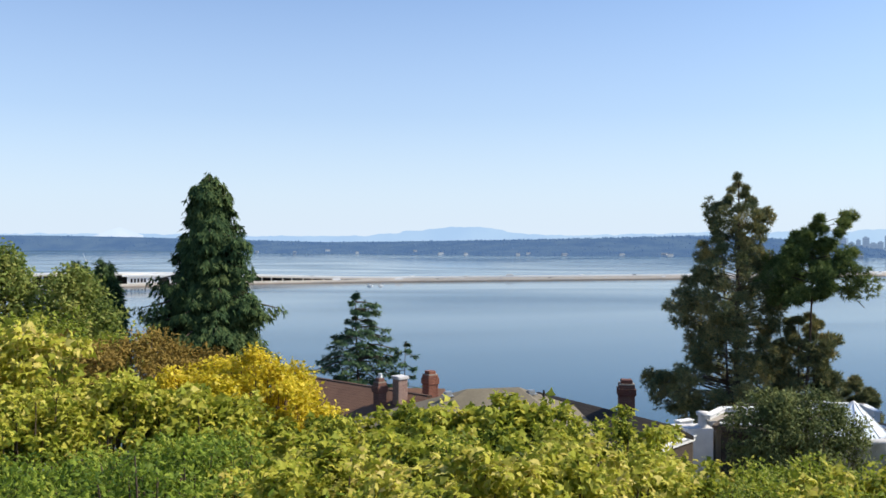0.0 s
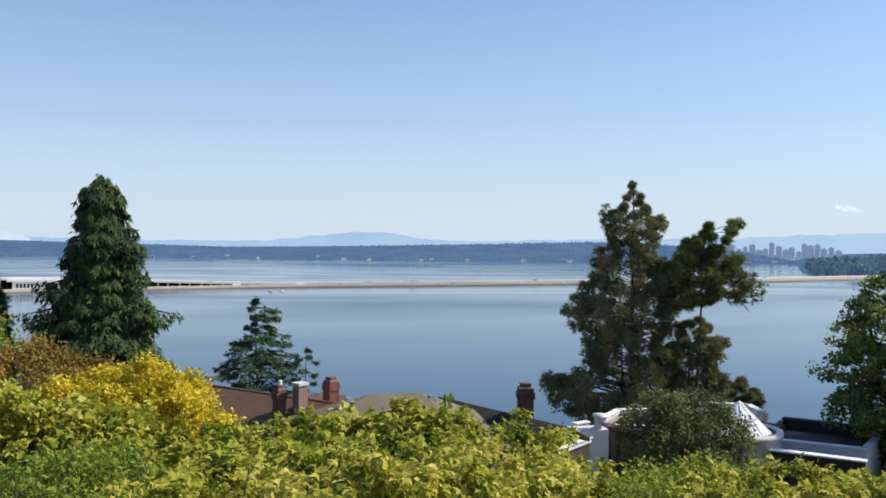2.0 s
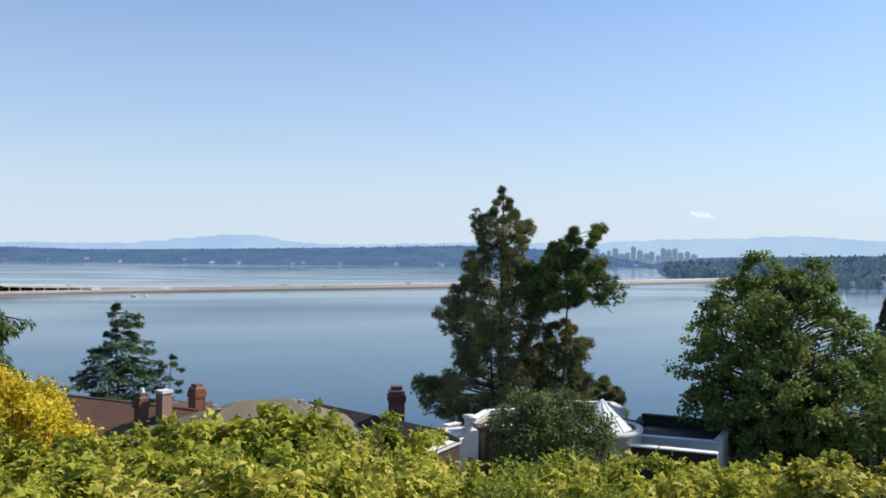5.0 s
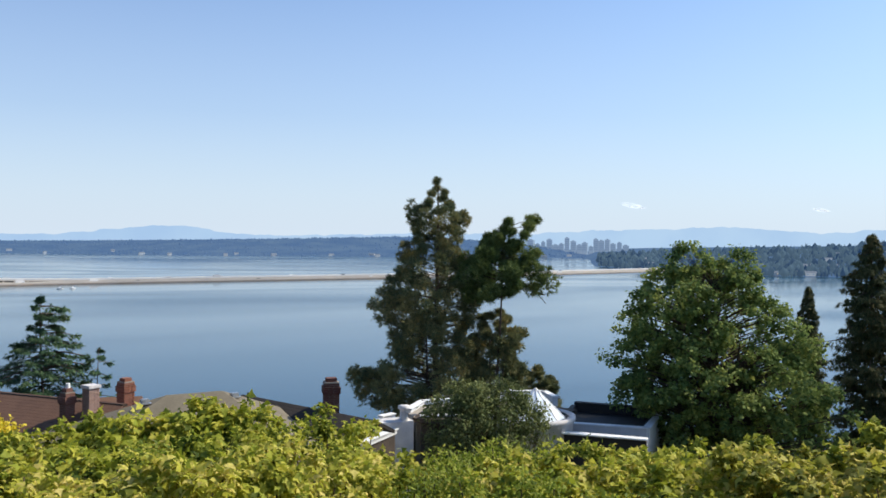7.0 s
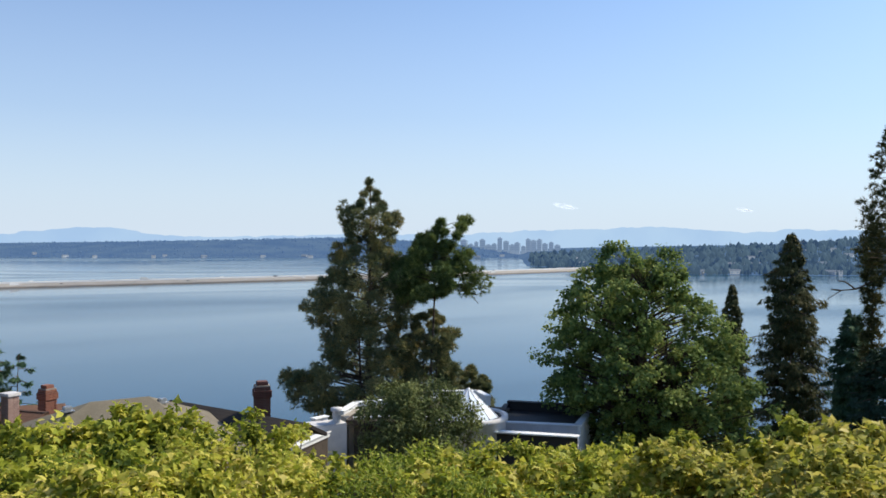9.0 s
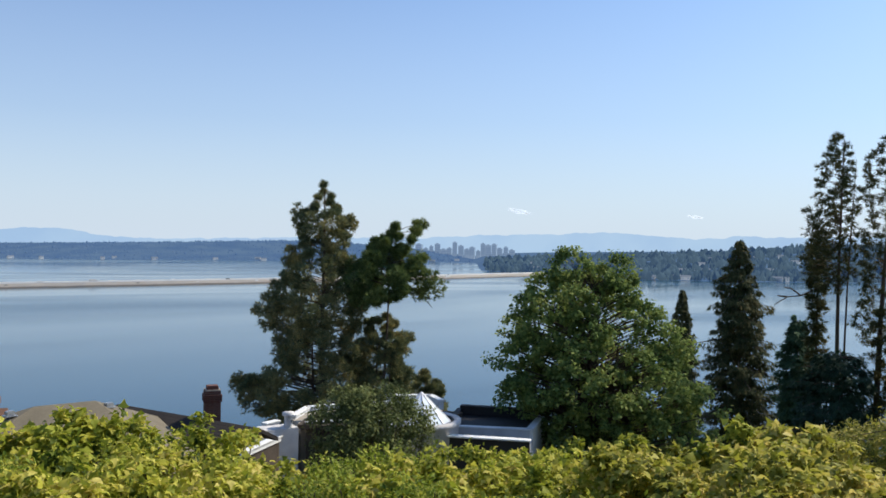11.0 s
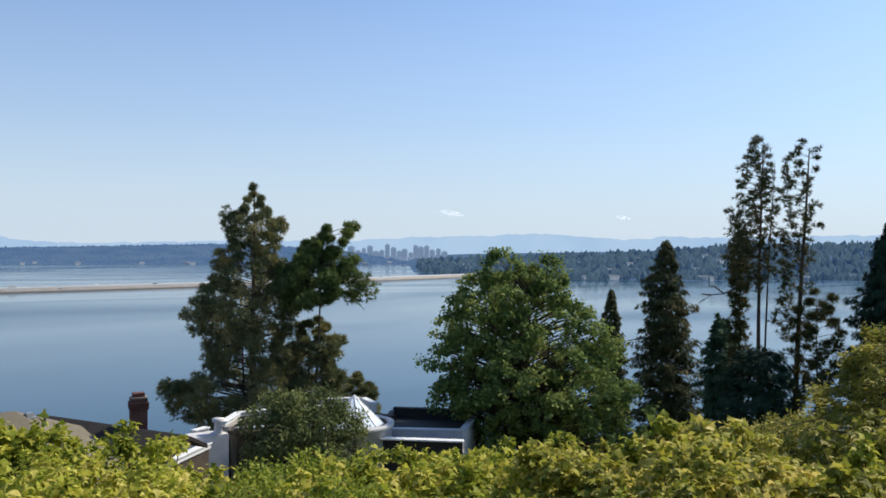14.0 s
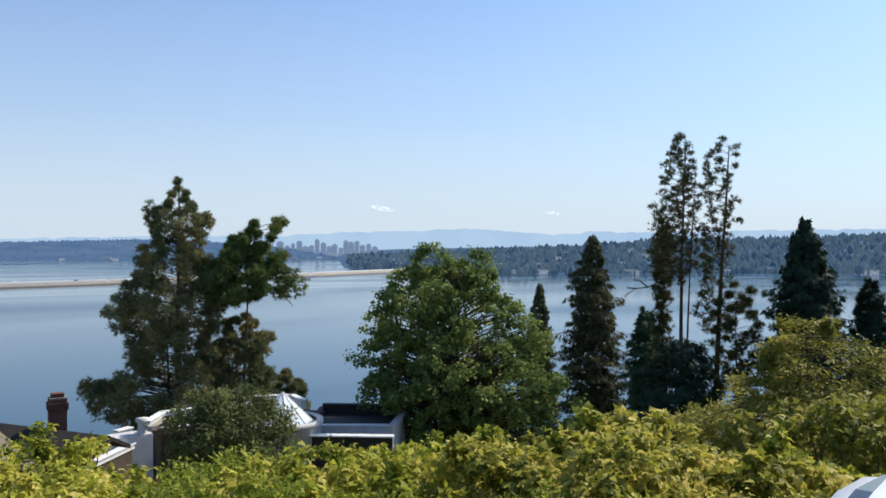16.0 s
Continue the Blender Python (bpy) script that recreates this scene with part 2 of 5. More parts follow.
def part(name, bm, material, parent=None, label="", smooth=False):
    me = bpy.data.meshes.new(name)
    bmesh.ops.recalc_face_normals(bm, faces=bm.faces)
    bm.to_mesh(me)
    bm.free()
    if smooth:
        for f in me.polygons:
            f.use_smooth = True
    me.materials.append(material)
    ob = new(name, me)
    if parent:
        ob.parent = parent
    if label:
        ob["label"] = label
    return ob


def place(name, spot, turn=0.0, label="", category="", group="", kind=""):
    ob = new(name)
    ob.matrix_basis = pose(*spot, 0, 0, turn)
    return tagged(ob, label, category, group, kind)


def at(bearing, distance, z):
    """The place at a bearing (degrees clockwise from +y) and distance from the first eye, z from its height."""
    return Vector((distance * math.sin(radians(bearing)), distance * math.cos(radians(bearing)), EYE + z))


def box(bm, lo, hi, m=Matrix(), bevel=0.0):
    r = bmesh.ops.create_cube(bm, size=1.0)
    size = [b - a for a, b in zip(lo, hi)]
    mid = [(a + b) / 2 for a, b in zip(lo, hi)]
    for v in r["verts"]:
        v.co = m @ Vector([c * s + o for c, s, o in zip(v.co, size, mid)])
    if bevel:
        edges = list({e for v in r["verts"] for e in v.link_edges})
        bmesh.ops.bevel(bm, geom=edges, offset=bevel, segments=2, affect="EDGES")
    return bm


def slab(bm, corners, thick):
    """A plate whose upper face has these corners."""
    top = [bm.verts.new(c) for c in corners]
    low = [bm.verts.new(Vector(c) - Vector((0, 0, thick))) for c in corners]
    bm.faces.new(top)
    bm.faces.new(low[::-1])
    n = len(corners)
    for i in range(n):
        bm.faces.new((top[i], low[i], low[(i + 1) % n], top[(i + 1) % n]))
    return bm


def tubes(paths, sides=6):
    """Corners and faces of tapered tubes; each path is a list of (place, radius)."""
    vs, fs, base = [], [], 0
    ring = np.linspace(0, 2 * np.pi, sides, endpoint=False)
    for path in paths:
        pts = [np.array(p, dtype=float) for p, r in path]
        for i, (p, r) in enumerate(path):
            d = pts[min(i + 1, len(pts) - 1)] - pts[max(i - 1, 0)]
            d /= np.linalg.norm(d) + 1e-9
            u = np.cross(d, (0.3, 0.9, 0.2) if abs(d[2]) > 0.8 else (0, 0, 1))
            u /= np.linalg.norm(u) + 1e-9
            w = np.cross(d, u)
            vs.append(pts[i] + r * (np.cos(ring)[:, None] * u + np.sin(ring)[:, None] * w))
        for i in range(len(path) - 1):
            for k in range(sides):
                a, b = base + i * sides + k, base + i * sides + (k + 1) % sides
                fs.append((a, b, b + sides, a + sides))
        base += len(path) * sides
    return np.concatenate(vs), np.array(fs)


# leaf shapes, lying in x (length) and y (width), tip towards +x
MAPLE = (np.array([(0, 0, 0), (0.2, 0.55, -0.12), (0.5, 0.22, 0.05), (1.0, 0, -0.2), (0.5, -0.22, 0.05), (0.2, -0.55, -0.12)], dtype=float),
         np.array([(0, 2, 1), (0, 3, 2), (0, 4, 3), (0, 5, 4)]))
OVAL = (np.array([(0, 0, 0), (0.45, 0.24, -0.06), (1, 0, -0.1), (0.45, -0.24, -0.06), (0.5, 0, 0.03)], dtype=float), np.array([(0, 4, 1), (1, 4, 2), (2, 4, 3), (3, 4, 0)]))
BROADLEAF = (OVAL[0] * np.array([1, 1.7, 1]), OVAL[1])
SPRAY = (np.array([(0, 0, 0), (0.45, 0.12, -0.03), (1.0, 0, -0.14), (0.45, -0.12, -0.03),
                   (0.2, 0, 0), (0.5, 0.3, -0.07), (0.7, 0.36, -0.12), (0.42, 0.06, 0),
                   (0.25, 0, 0), (0.55, -0.3, -0.07), (0.76, -0.34, -0.12), (0.47, -0.06, 0)], dtype=float),
         np.array([(0, 1, 2), (0, 2, 3), (4, 7, 6), (4, 6, 5), (8, 10, 11), (8, 9, 10)]))
TUFT = (np.array([(0, 0.03, 0), (0, -0.03, 0), (1, 0.05, 0.1), (0, 0, 0.03), (0, 0, -0.03), (0.75, 0.6, 0.2),
                  (0, 0.03, 0), (0, -0.02, 0), (0.75, -0.6, 0.15), (0, 0.03, 0.02), (0, -0.03, 0), (0.7, 0.1, 0.7),
                  (0, 0.03, 0.02), (0, -0.03, 0), (0.7, -0.15, -0.6)], dtype=float) * np.array([1, 1, 1]),
        np.array([(0, 1, 2), (3, 4, 5), (6, 7, 8), (9, 10, 11), (12, 13, 14)]))
TUFT[0][[0, 3, 6, 9, 12], :] += (0, 0.07, 0.05)
TUFT[0][[1, 4, 7, 10, 13], :] -= (0, 0.07, 0.05)


def unit(v):
    return v / (np.linalg.norm(v, axis=-1, keepdims=True) + 1e-9)


def scatter(shape, spots, ways, ups, sizes):
    """Corners and faces of many leaves: at spots, pointing along ways, faces turned to ups."""
    tv, tf = shape
    x = unit(np.asarray(ways))
    y = unit(np.cross(ups, x))
    z = np.cross(x, y)
    rot = np.stack([x, y, z], axis=2)
    v = np.einsum("nij,kj->nki", rot, tv) * np.asarray(sizes)[:, None, None] + np.asarray(spots)[:, None, :]
    f = tf[None] + (np.arange(len(v)) * len(tv))[:, None, None]
    return v.reshape(-1, 3), f.reshape(-1, 3)


def clump_leaves(rng, centres, radii, each, flat=0.75, hollow=0.55):
    """Spots in rough balls, mostly near the skin, and the outward way of each."""
    n = len(centres)
    d = unit(rng.normal(size=(n, each, 3)))
    r = hollow + (1 - hollow) * rng.random((n, each, 1)) ** 0.6
    r *= 1 + 0.25 * rng.normal(size=(n, each, 1)).clip(-1.5, 1.5)
    off = d * r * np.asarray(radii)[:, None, None] * np.array([1, 1, flat])
    return (np.asarray(centres)[:, None, :] + off).reshape(-1, 3), d.reshape(-1, 3)


def interp(table, h):
    t = np.array(table)
    return [np.interp(h, t[:, 0], t[:, k]) for k in range(1, t.shape[1])]


def tree(name, b, d, rows, material, seed, style="fir", n=220, each=60, size=0.35, trunk=0.2, clump=0.6,
         label="", category="tree", group="", core=0.45, trunks=None, shape=None, fill=0.94, lean=0.0, tier=0.0, lobe=0.0, tops=(), droop=0.6, pad=0.8, clusters=8, ragged=0.1):
    """A tree at a bearing and distance, with a tapered trunk, limbs and a crown of many small sprays or leaves.
    rows: height from the first eye, reach to the left and to the right (metres)."""
    rng = np.random.default_rng(seed)
    g = float(ground_z(np.array(b), np.array(d))) - 0.2
    ob = place(name, at(b, d, g), -b, label, category, group)
    prof = np.array(rows, dtype=float)
    prof[:, 0] -= g
    height = prof[-1, 0]
    zs = np.linspace(prof[0, 0], height, 500)
    lo, hi = interp(prof, zs)
    weight = np.maximum(lo + hi, 0.1) + 0.8
    cdf = np.cumsum(weight)
    z = np.interp((np.arange(n) + rng.random(n)) / n, cdf / cdf[-1], zs)
    if tier:
        z = np.clip((np.floor(z / tier) + 0.5) * tier + rng.normal(size=n) * tier * 0.16, zs[0], height - 0.05)
    lo, hi = interp(prof, z)
    ang = np.arange(n) * 2.39996 + rng.normal(size=n) * 0.35
    c, s = np.cos(ang), np.sin(ang)
    mid_x = (hi - lo) / 2 * fill
    half = np.maximum((hi + lo) / 2, 0.05) * fill
    out = core + (1 - core) * rng.random(n) ** 0.7
    out = out * (1 + rng.normal(size=n) * ragged)
    shift = mid_x * np.clip(out, 0, 1)
    tip = np.stack([shift + c * half * out, s * np.minimum(half, 5.0) * out, z], axis=1)
    if style == "pads":
        for i, (px, pz) in enumerate(tops):
            tip[i * (n // len(tops))] = (px, rng.normal() * 0.5, pz - g)
        z = np.minimum(tip[:, 2], height)
        far = np.maximum(np.hypot(tip[:, 0], tip[:, 1]), 1e-3)
        c, s = tip[:, 0] / far, tip[:, 1] / far
    if lobe:
        m = max(n // 8, 3)
        zs = np.linspace(prof[0, 0], height, 500)
        lo, hi = interp(prof, zs)
        cdf = np.cumsum(np.maximum(lo + hi, 0.1))
        hz = np.interp((np.arange(m) + 0.5) / m, cdf / cdf[-1], zs)
        lo, hi = interp(prof, hz)
        turn = np.arange(m) * 2.39996
        reach = 0.5 + 0.5 * rng.random(m) ** 0.6
        heart = np.stack([(hi - lo) / 2 + np.cos(turn) * (hi + lo) / 2 * reach, np.sin(turn) * np.minimum((hi + lo) / 2, 5) * reach, hz], axis=1)
        for i, (px, pz) in enumerate(tops):
            heart[i] = (px, 0, pz - g - lobe * 0.75)
        way = rng.normal(size=(n, 3))
        way[:, 2] = np.where(way[:, 2] < -0.4, -0.6 * way[:, 2], way[:, 2])
        pick = rng.integers(0, m, n)
        inner = rng.random(n) < 0.22
        deep = tip * np.array([0.7, 0.7, 1.0])
        tip = heart[pick] + unit(way) * (lobe * (0.6 + 0.5 * rng.random(m))[pick] * (0.75 + 0.3 * rng.random(n)))[:, None] * np.array([1, 1, 0.8])
        tip[inner] = deep[inner]
        tip[:, 2] = np.clip(tip[:, 2], 0.3, None)
        z = np.minimum(tip[:, 2], height)
        s, c = np.sin(np.arctan2(tip[:, 1], tip[:, 0])), np.cos(np.arctan2(tip[:, 1], tip[:, 0]))
    axis = np.stack([lean * z / height, 0 * z, z], axis=1)
    length = np.linalg.norm((tip - axis)[:, :2], axis=1)
    paths = []
    for tx, ty, ttop, tr in (trunks or [(0, 0, 0.985, trunk)]):
        paths.append([((tx * k + lean * k * ttop + 0.05 * math.sin(9 * k + seed), ty * k, k * ttop * height), tr * (1.06 - k) ** 0.8)
                      for k in np.linspace(0, 1, 9)])
    v, f = tubes(paths, 8)
    soup("trunk", v, f, M_BARK, ob, smooth=True)
    rise = {"fir": 0.12, "pine": -0.12, "pads": -0.15, "broad": -0.45}[style]
    root = axis.copy()
    root[:, 2] = np.clip(root[:, 2] + rise * length, 0.1, height * 0.98)
    limbs = []
    for i in range(n):
        mid = (root[i] + tip[i]) / 2 + np.array([0, 0, (0.06 if style != "pine" else -0.05) * length[i]])
        w = (0.012 + 0.016 * length[i]) * {"broad": 0.55, "pads": 0.6}.get(style, 0.4 if shape is MAPLE else 1.0)
        limbs.append([(root[i], w), (mid, w * 0.7), (tip[i], w * 0.3)])
    v, f = tubes(limbs, 4)
    tagged(soup("branchwork", v, f, M_BARK, ob), kind="stuff")
    side = np.stack([-s, c, 0 * s], axis=1)
    rad = np.stack([c, s, 0 * s], axis=1)
    if style == "fir":
        k = rng.random((n, each)) ** 0.6
        along = root[:, None] + (tip - root)[:, None] * (0.25 + 0.8 * k)[..., None]
        wide = 0.34 * (1.15 - k) * np.maximum(length, 0.4)[:, None] + 0.05
        j = rng.normal(size=(n, each)) * wide * clump
        spots = along + side[:, None] * j[..., None]
        spots[..., 2] += rng.normal(size=(n, each)) * 0.12 * clump - 0.25 * np.abs(j) + 0.1 * np.maximum(k - 0.7, 0) * length[:, None]
        ways = rad[:, None] * 0.8 + side[:, None] * (np.sign(j) * 0.5 + rng.normal(size=(n, each)) * 0.35)[..., None]
        ways[..., 2] += -droop + rng.normal(size=(n, each)) * 0.4
        ups = np.array([0, 0, 1]) + rad[:, None] * 0.5 + rng.normal(size=(n, each, 3)) * 0.4
        spots, ways, ups = spots.reshape(-1, 3), ways.reshape(-1, 3), ups.reshape(-1, 3)
    elif style == "pads":
        wide = pad * (0.55 + 0.6 * rng.random(n)) * np.clip(length / 2.2, 0.55, 1.15) * np.clip((height - z) / 2.5, 0.6, 1)
        off = unit(rng.normal(size=(n, clusters, 3))) * (rng.random((n, clusters, 1)) ** 0.4) * np.array([1, 1, 0.68])
        centres = tip[:, None] + off * wide[:, None, None] - rad[:, None] * (wide * 0.55)[:, None, None]
        centres[:, 0] = tip
        rr = np.repeat(wide * 0.34 + 0.08, clusters) * (0.7 + 0.6 * rng.random(n * clusters))
        spots, ways = clump_leaves(rng, centres.reshape(-1, 3), rr, each, 0.8, 0.15)
        ways = ways + np.array([0, 0, 0.35]) + np.repeat(rad, clusters * each, axis=0) * 0.55
        ups = rng.normal(size=ways.shape)
    elif style == "pine":
        k = np.array([0.5, 0.74, 0.92, 1.0])
        centres = root[:, None] + (tip - root)[:, None] * k[None, :, None]
        centres = centres + side[:, None] * (rng.normal(size=(n, 4)) * np.array([0.2, 0.26, 0.14, 0.03]) * np.maximum(length, 0.4)[:, None])[..., None]
        centres[..., 2] += rng.normal(size=(n, 4)) * 0.15 + 0.15 * k
        centres = centres.reshape(-1, 3)
        spots, ways = clump_leaves(rng, centres, clump * (0.5 + 0.7 * rng.random(len(centres))), each, 0.55, 0.2)
        ways = ways + np.array([0, 0, 0.45]) + np.repeat(rad, 4 * each, axis=0) * 0.5
        ups = rng.normal(size=ways.shape)
    else:
        spots, ways = clump_leaves(rng, tip, clump * (0.55 + 0.7 * rng.random(n)), each, 0.7, 0.3)
        ups = ways * 0.6 + np.array([0, 0, 0.8]) + rng.normal(size=ways.shape) * 0.45
        ways = rng.normal(size=ways.shape) + ways * 0.5 - np.array([0, 0, 0.4])
    sizes = size * (0.5 + 0.9 * rng.random(len(spots)))
    shape = shape or {"fir": SPRAY, "pine": TUFT, "pads": TUFT, "broad": BROADLEAF}[style]
    v, f = scatter(shape, spots, ways, ups, sizes)
    tagged(soup("crown", v, f, material, ob), kind="stuff")
    return ob


# ---- ground, lake and distance ----
SHORE = [(-180, 9000), (-60, 4700), (-26.4, 4700), (-19.2, 4480), (-11.2, 3510), (-5, 3330), (2.5, 3010), (11.6, 2963), (16.2, 2930), (28.4, 2935),
         (29.0, 2034), (32.2, 1867), (34.4, 1790), (39.6, 1618), (47, 1656), (60, 1810), (80, 2000), (180, 9000)]
CREST = [(-60, 0.3), (-27, 0.27), (-24, 0.25), (-19, 0.15), (-11.9, -0.07), (-7.6, -0.2), (-3, -0.16), (4.3, -0.03), (11.6, 0.15), (16.3, 0.26),
         (20, 0.15), (25, -0.3), (28.5, -0.9), (32.2, -0.7), (36, -0.57), (39.6, -0.45), (43.3, -0.28), (47, -0.05), (49.4, 0.14), (55.5, 0.22), (57.8, 0.34), (62, 0.46), (80, 0.46)]
NEAR = [(0, -2.4), (4.5, -2.4), (6.5, -3.3), (10, -5.2), (18, -8.2), (30, -12), (45, -17.5), (100, -38), (178, -59.6), (190, -62), (400, -66)]


def smooth(a, b, x):
    k = np.clip((x - a) / (b - a), 0, 1)
    return k * k * (3 - 2 * k)


def ground_z(bearing, d):
    """Height of the ground from the first eye."""
    t = np.array(NEAR)
    near = np.interp(d, t[:, 0], t[:, 1])
    t = np.array(SHORE)
    shore = np.interp(bearing, t[:, 0], t[:, 1])
    t = np.array(CREST)
    crest = np.radians(np.interp(bearing, t[:, 0], t[:, 1]))
    rise = np.clip(4860 - shore, 130, 650)
    top = np.maximum(np.tan(crest) * (shore + rise) - 7, -58.5)
    far = -64 + 5.2 * smooth(shore - 60, shore + 25, d) + (top + 58.8) * smooth(shore, shore + rise, d)
    ahead = np.where(d > 400, far, near)
    behind = -2.4 + np.minimum(np.maximum(d - 12, 0), 400) * 0.06
    w = smooth(-0.35, 0.1, np.cos(np.radians(bearing - 18)))
    w = np.where(d < 4, 1.0, w)
    return ahead * w + behind * (1 - w)


def ground_mesh():
    bearings = np.concatenate([np.arange(-180, -36, 6.0), np.arange(-36, 74, 0.5), np.arange(74, 180, 6.0)])
    radii = np.concatenate([[0.0, 1, 2, 3, 4], np.arange(5, 60, 2.5), np.geomspace(60, 400, 24)[:-1], np.geomspace(400, 1550, 10)[:-1], np.arange(1550, 4960, 55.0)])
    b, d = np.meshgrid(bearings, radii, indexing="ij")
    z = ground_z(b, d)
    z += np.where((d > 5) & (d < 170), 0.15 * np.sin(d * 1.3 + b * 0.7) * np.sin(b * 0.9), 0)
    v = np.stack([d * np.sin(np.radians(b)), d * np.cos(np.radians(b)), EYE + z], axis=-1).reshape(-1, 3)
    nb, nr = len(bearings), len(radii)
    i, j = np.meshgrid(np.arange(nb), np.arange(nr - 1), indexing="ij")
    a = i * nr + j
    c = ((i + 1) % nb) * nr + j
    f = np.stack([a, a + 1, c + 1, c], axis=-1).reshape(-1, 4)
    return v, f


v, f = ground_mesh()
ground = soup("ground", v, f, M_SOIL, smooth=True)
# far faces take the hill colour with the haze painted in
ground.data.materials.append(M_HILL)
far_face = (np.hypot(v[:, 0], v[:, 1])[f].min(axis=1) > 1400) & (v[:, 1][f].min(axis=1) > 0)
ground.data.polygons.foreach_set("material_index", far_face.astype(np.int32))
tagged(ground, "overgrown hillside falling to the lake and wooded far shores", "ground", kind="structure")

ring = np.radians(np.arange(-100, 140, 3.0))
radii = np.array([120.0, 400, 1200, 2500, 4940])
v = np.stack([np.outer(np.sin(ring), radii), np.outer(np.cos(ring), radii), np.zeros((len(ring), len(radii)))], axis=-1).reshape(-1, 3)
i, j = np.meshgrid(np.arange(len(ring) - 1), np.arange(len(radii) - 1), indexing="ij")
a = i * len(radii) + j
f = np.stack([a, a + 1, a + len(radii) + 1, a + len(radii)], axis=-1).reshape(-1, 4)
tagged(soup("water", v, f, M_WATER, smooth=True), "calm blue lake with smooth and rippled patches", "lake", kind="structure")


def ridge(name, lo, hi, distance, crest, seed, material, label, rough=0.1):
    """A far range: a sloping face up to a ragged crest line. crest rows: bearing, degrees up."""
    b = np.arange(lo, hi, 0.12)
    t = np.array(crest)
    e = np.interp(b, t[:, 0], t[:, 1])
    e = e + rough * np.array([noise.fractal(Vector((x * 1.1 + seed, 0, 0)), 1.0, 2.0, 5) for x in b])
    rows = []
    for k in np.linspace(0, 1, 8):
        d = distance + 40 * k
        z = -60 + (np.tan(np.radians(e)) * distance + 60) * k
        rows.append(np.stack([d * np.sin(np.radians(b)), d * np.cos(np.radians(b)), EYE + z], axis=-1))
    v = np.stack(rows, axis=1).reshape(-1, 3)
    i, j = np.meshgrid(np.arange(len(b) - 1), np.arange(7), indexing="ij")
    a = i * 8 + j
    f = np.stack([a, a + 8, a + 9, a + 1], axis=-1).reshape(-1, 4)
    return tagged(soup(name, v, f, material, smooth=True), label, "mountains", kind="structure")


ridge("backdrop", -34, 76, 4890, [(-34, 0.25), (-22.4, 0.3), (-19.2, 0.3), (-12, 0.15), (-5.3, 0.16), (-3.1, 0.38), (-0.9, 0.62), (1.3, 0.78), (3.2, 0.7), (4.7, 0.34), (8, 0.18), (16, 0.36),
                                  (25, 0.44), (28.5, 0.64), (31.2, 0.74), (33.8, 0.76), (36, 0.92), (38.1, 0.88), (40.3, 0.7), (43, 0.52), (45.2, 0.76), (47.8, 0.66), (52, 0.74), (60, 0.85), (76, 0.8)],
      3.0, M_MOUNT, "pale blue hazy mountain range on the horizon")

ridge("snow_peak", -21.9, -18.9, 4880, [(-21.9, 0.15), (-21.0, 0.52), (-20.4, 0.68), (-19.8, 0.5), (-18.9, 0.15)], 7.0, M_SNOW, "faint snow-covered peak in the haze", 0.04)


def far_trees(name, seed, count, bearings, depth, tall, material, label):
    """Countless far trees on the opposite shores, each a ragged cone or dome."""
    rng = np.random.default_rng(seed)
    b = rng.uniform(*bearings, count)
    t = np.array(SHORE)
    shore = np.interp(b, t[:, 0], t[:, 1])
    d = shore + 12 + depth * rng.random(count) ** 1.3
    keep = d < 4860
    b, d = b[keep], d[keep]
    z = ground_z(b, d) - 1
    n = len(b)
    h = tall * np.clip(np.exp(rng.normal(size=n) * 0.35) * 0.9, 0.4, 1.75)
    cone = rng.random(n) < 0.55
    rad = np.where(cone, 0.2, 0.42) * h * rng.uniform(0.8, 1.25, n)
    sides, vs = 5, []
    ang = np.linspace(0, 2 * np.pi, sides, endpoint=False)
    levels = [(0.0, 0.8, 0.7), (0.25, 1.0, 1.0), (0.62, 0.5, 0.9), (1.0, 0.02, 0.15)]
    base = np.stack([d * np.sin(np.radians(b)), d * np.cos(np.radians(b)), EYE + z], axis=-1)
    for lv, rc, rd in levels:
        r = rad * np.where(cone, rc, rd)
        jit = rng.uniform(0.65, 1.3, (n, sides))
        vs.append(np.stack([base[:, 0:1] + r[:, None] * jit * np.cos(ang), base[:, 1:2] + r[:, None] * jit * np.sin(ang),
                            base[:, 2:3] + (h * lv)[:, None] + (rng.random((n, sides)) - 0.5) * (h * 0.1)[:, None]], axis=-1))
    v = np.stack(vs, axis=1).reshape(-1, 3)
    k = np.arange(n)[:, None, None] * (4 * sides)
    lv, sd = np.meshgrid(np.arange(3), np.arange(sides), indexing="ij")
    a = lv * sides + sd
    c = lv * sides + (sd + 1) % sides
    q = np.stack([a, c, c + sides, a + sides], axis=-1).reshape(1, -1, 4)
    f = (k + q).reshape(-1, 4)
    return tagged(soup(name, v, f, material), label, "woods", kind="stuff")


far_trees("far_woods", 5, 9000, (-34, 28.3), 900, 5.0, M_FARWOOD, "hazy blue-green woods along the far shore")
far_trees("peninsula_woods", 6, 9500, (29.1, 74), 720, 11.5, M_MIDWOOD, "conifers and broadleaf trees on the peninsula, tinted blue for haze")


# ---- the floating bridge ----
BRIDGE_A, BRIDGE_B = Vector((-640, 980, 0)), Vector((1085, 1532, 0))
along = (BRIDGE_B - BRIDGE_A).normalized()
BRIDGE_TURN = math.degrees(math.atan2(along.y, along.x))
BRIDGE_LONG = (BRIDGE_B - BRIDGE_A).length


def bend(x):
    """How far the bridges swing sideways from the straight line."""
    return 42 * math.exp(-((x - 540) / 300) ** 2) - 15 * math.exp(-((x - 1350) / 250) ** 2)


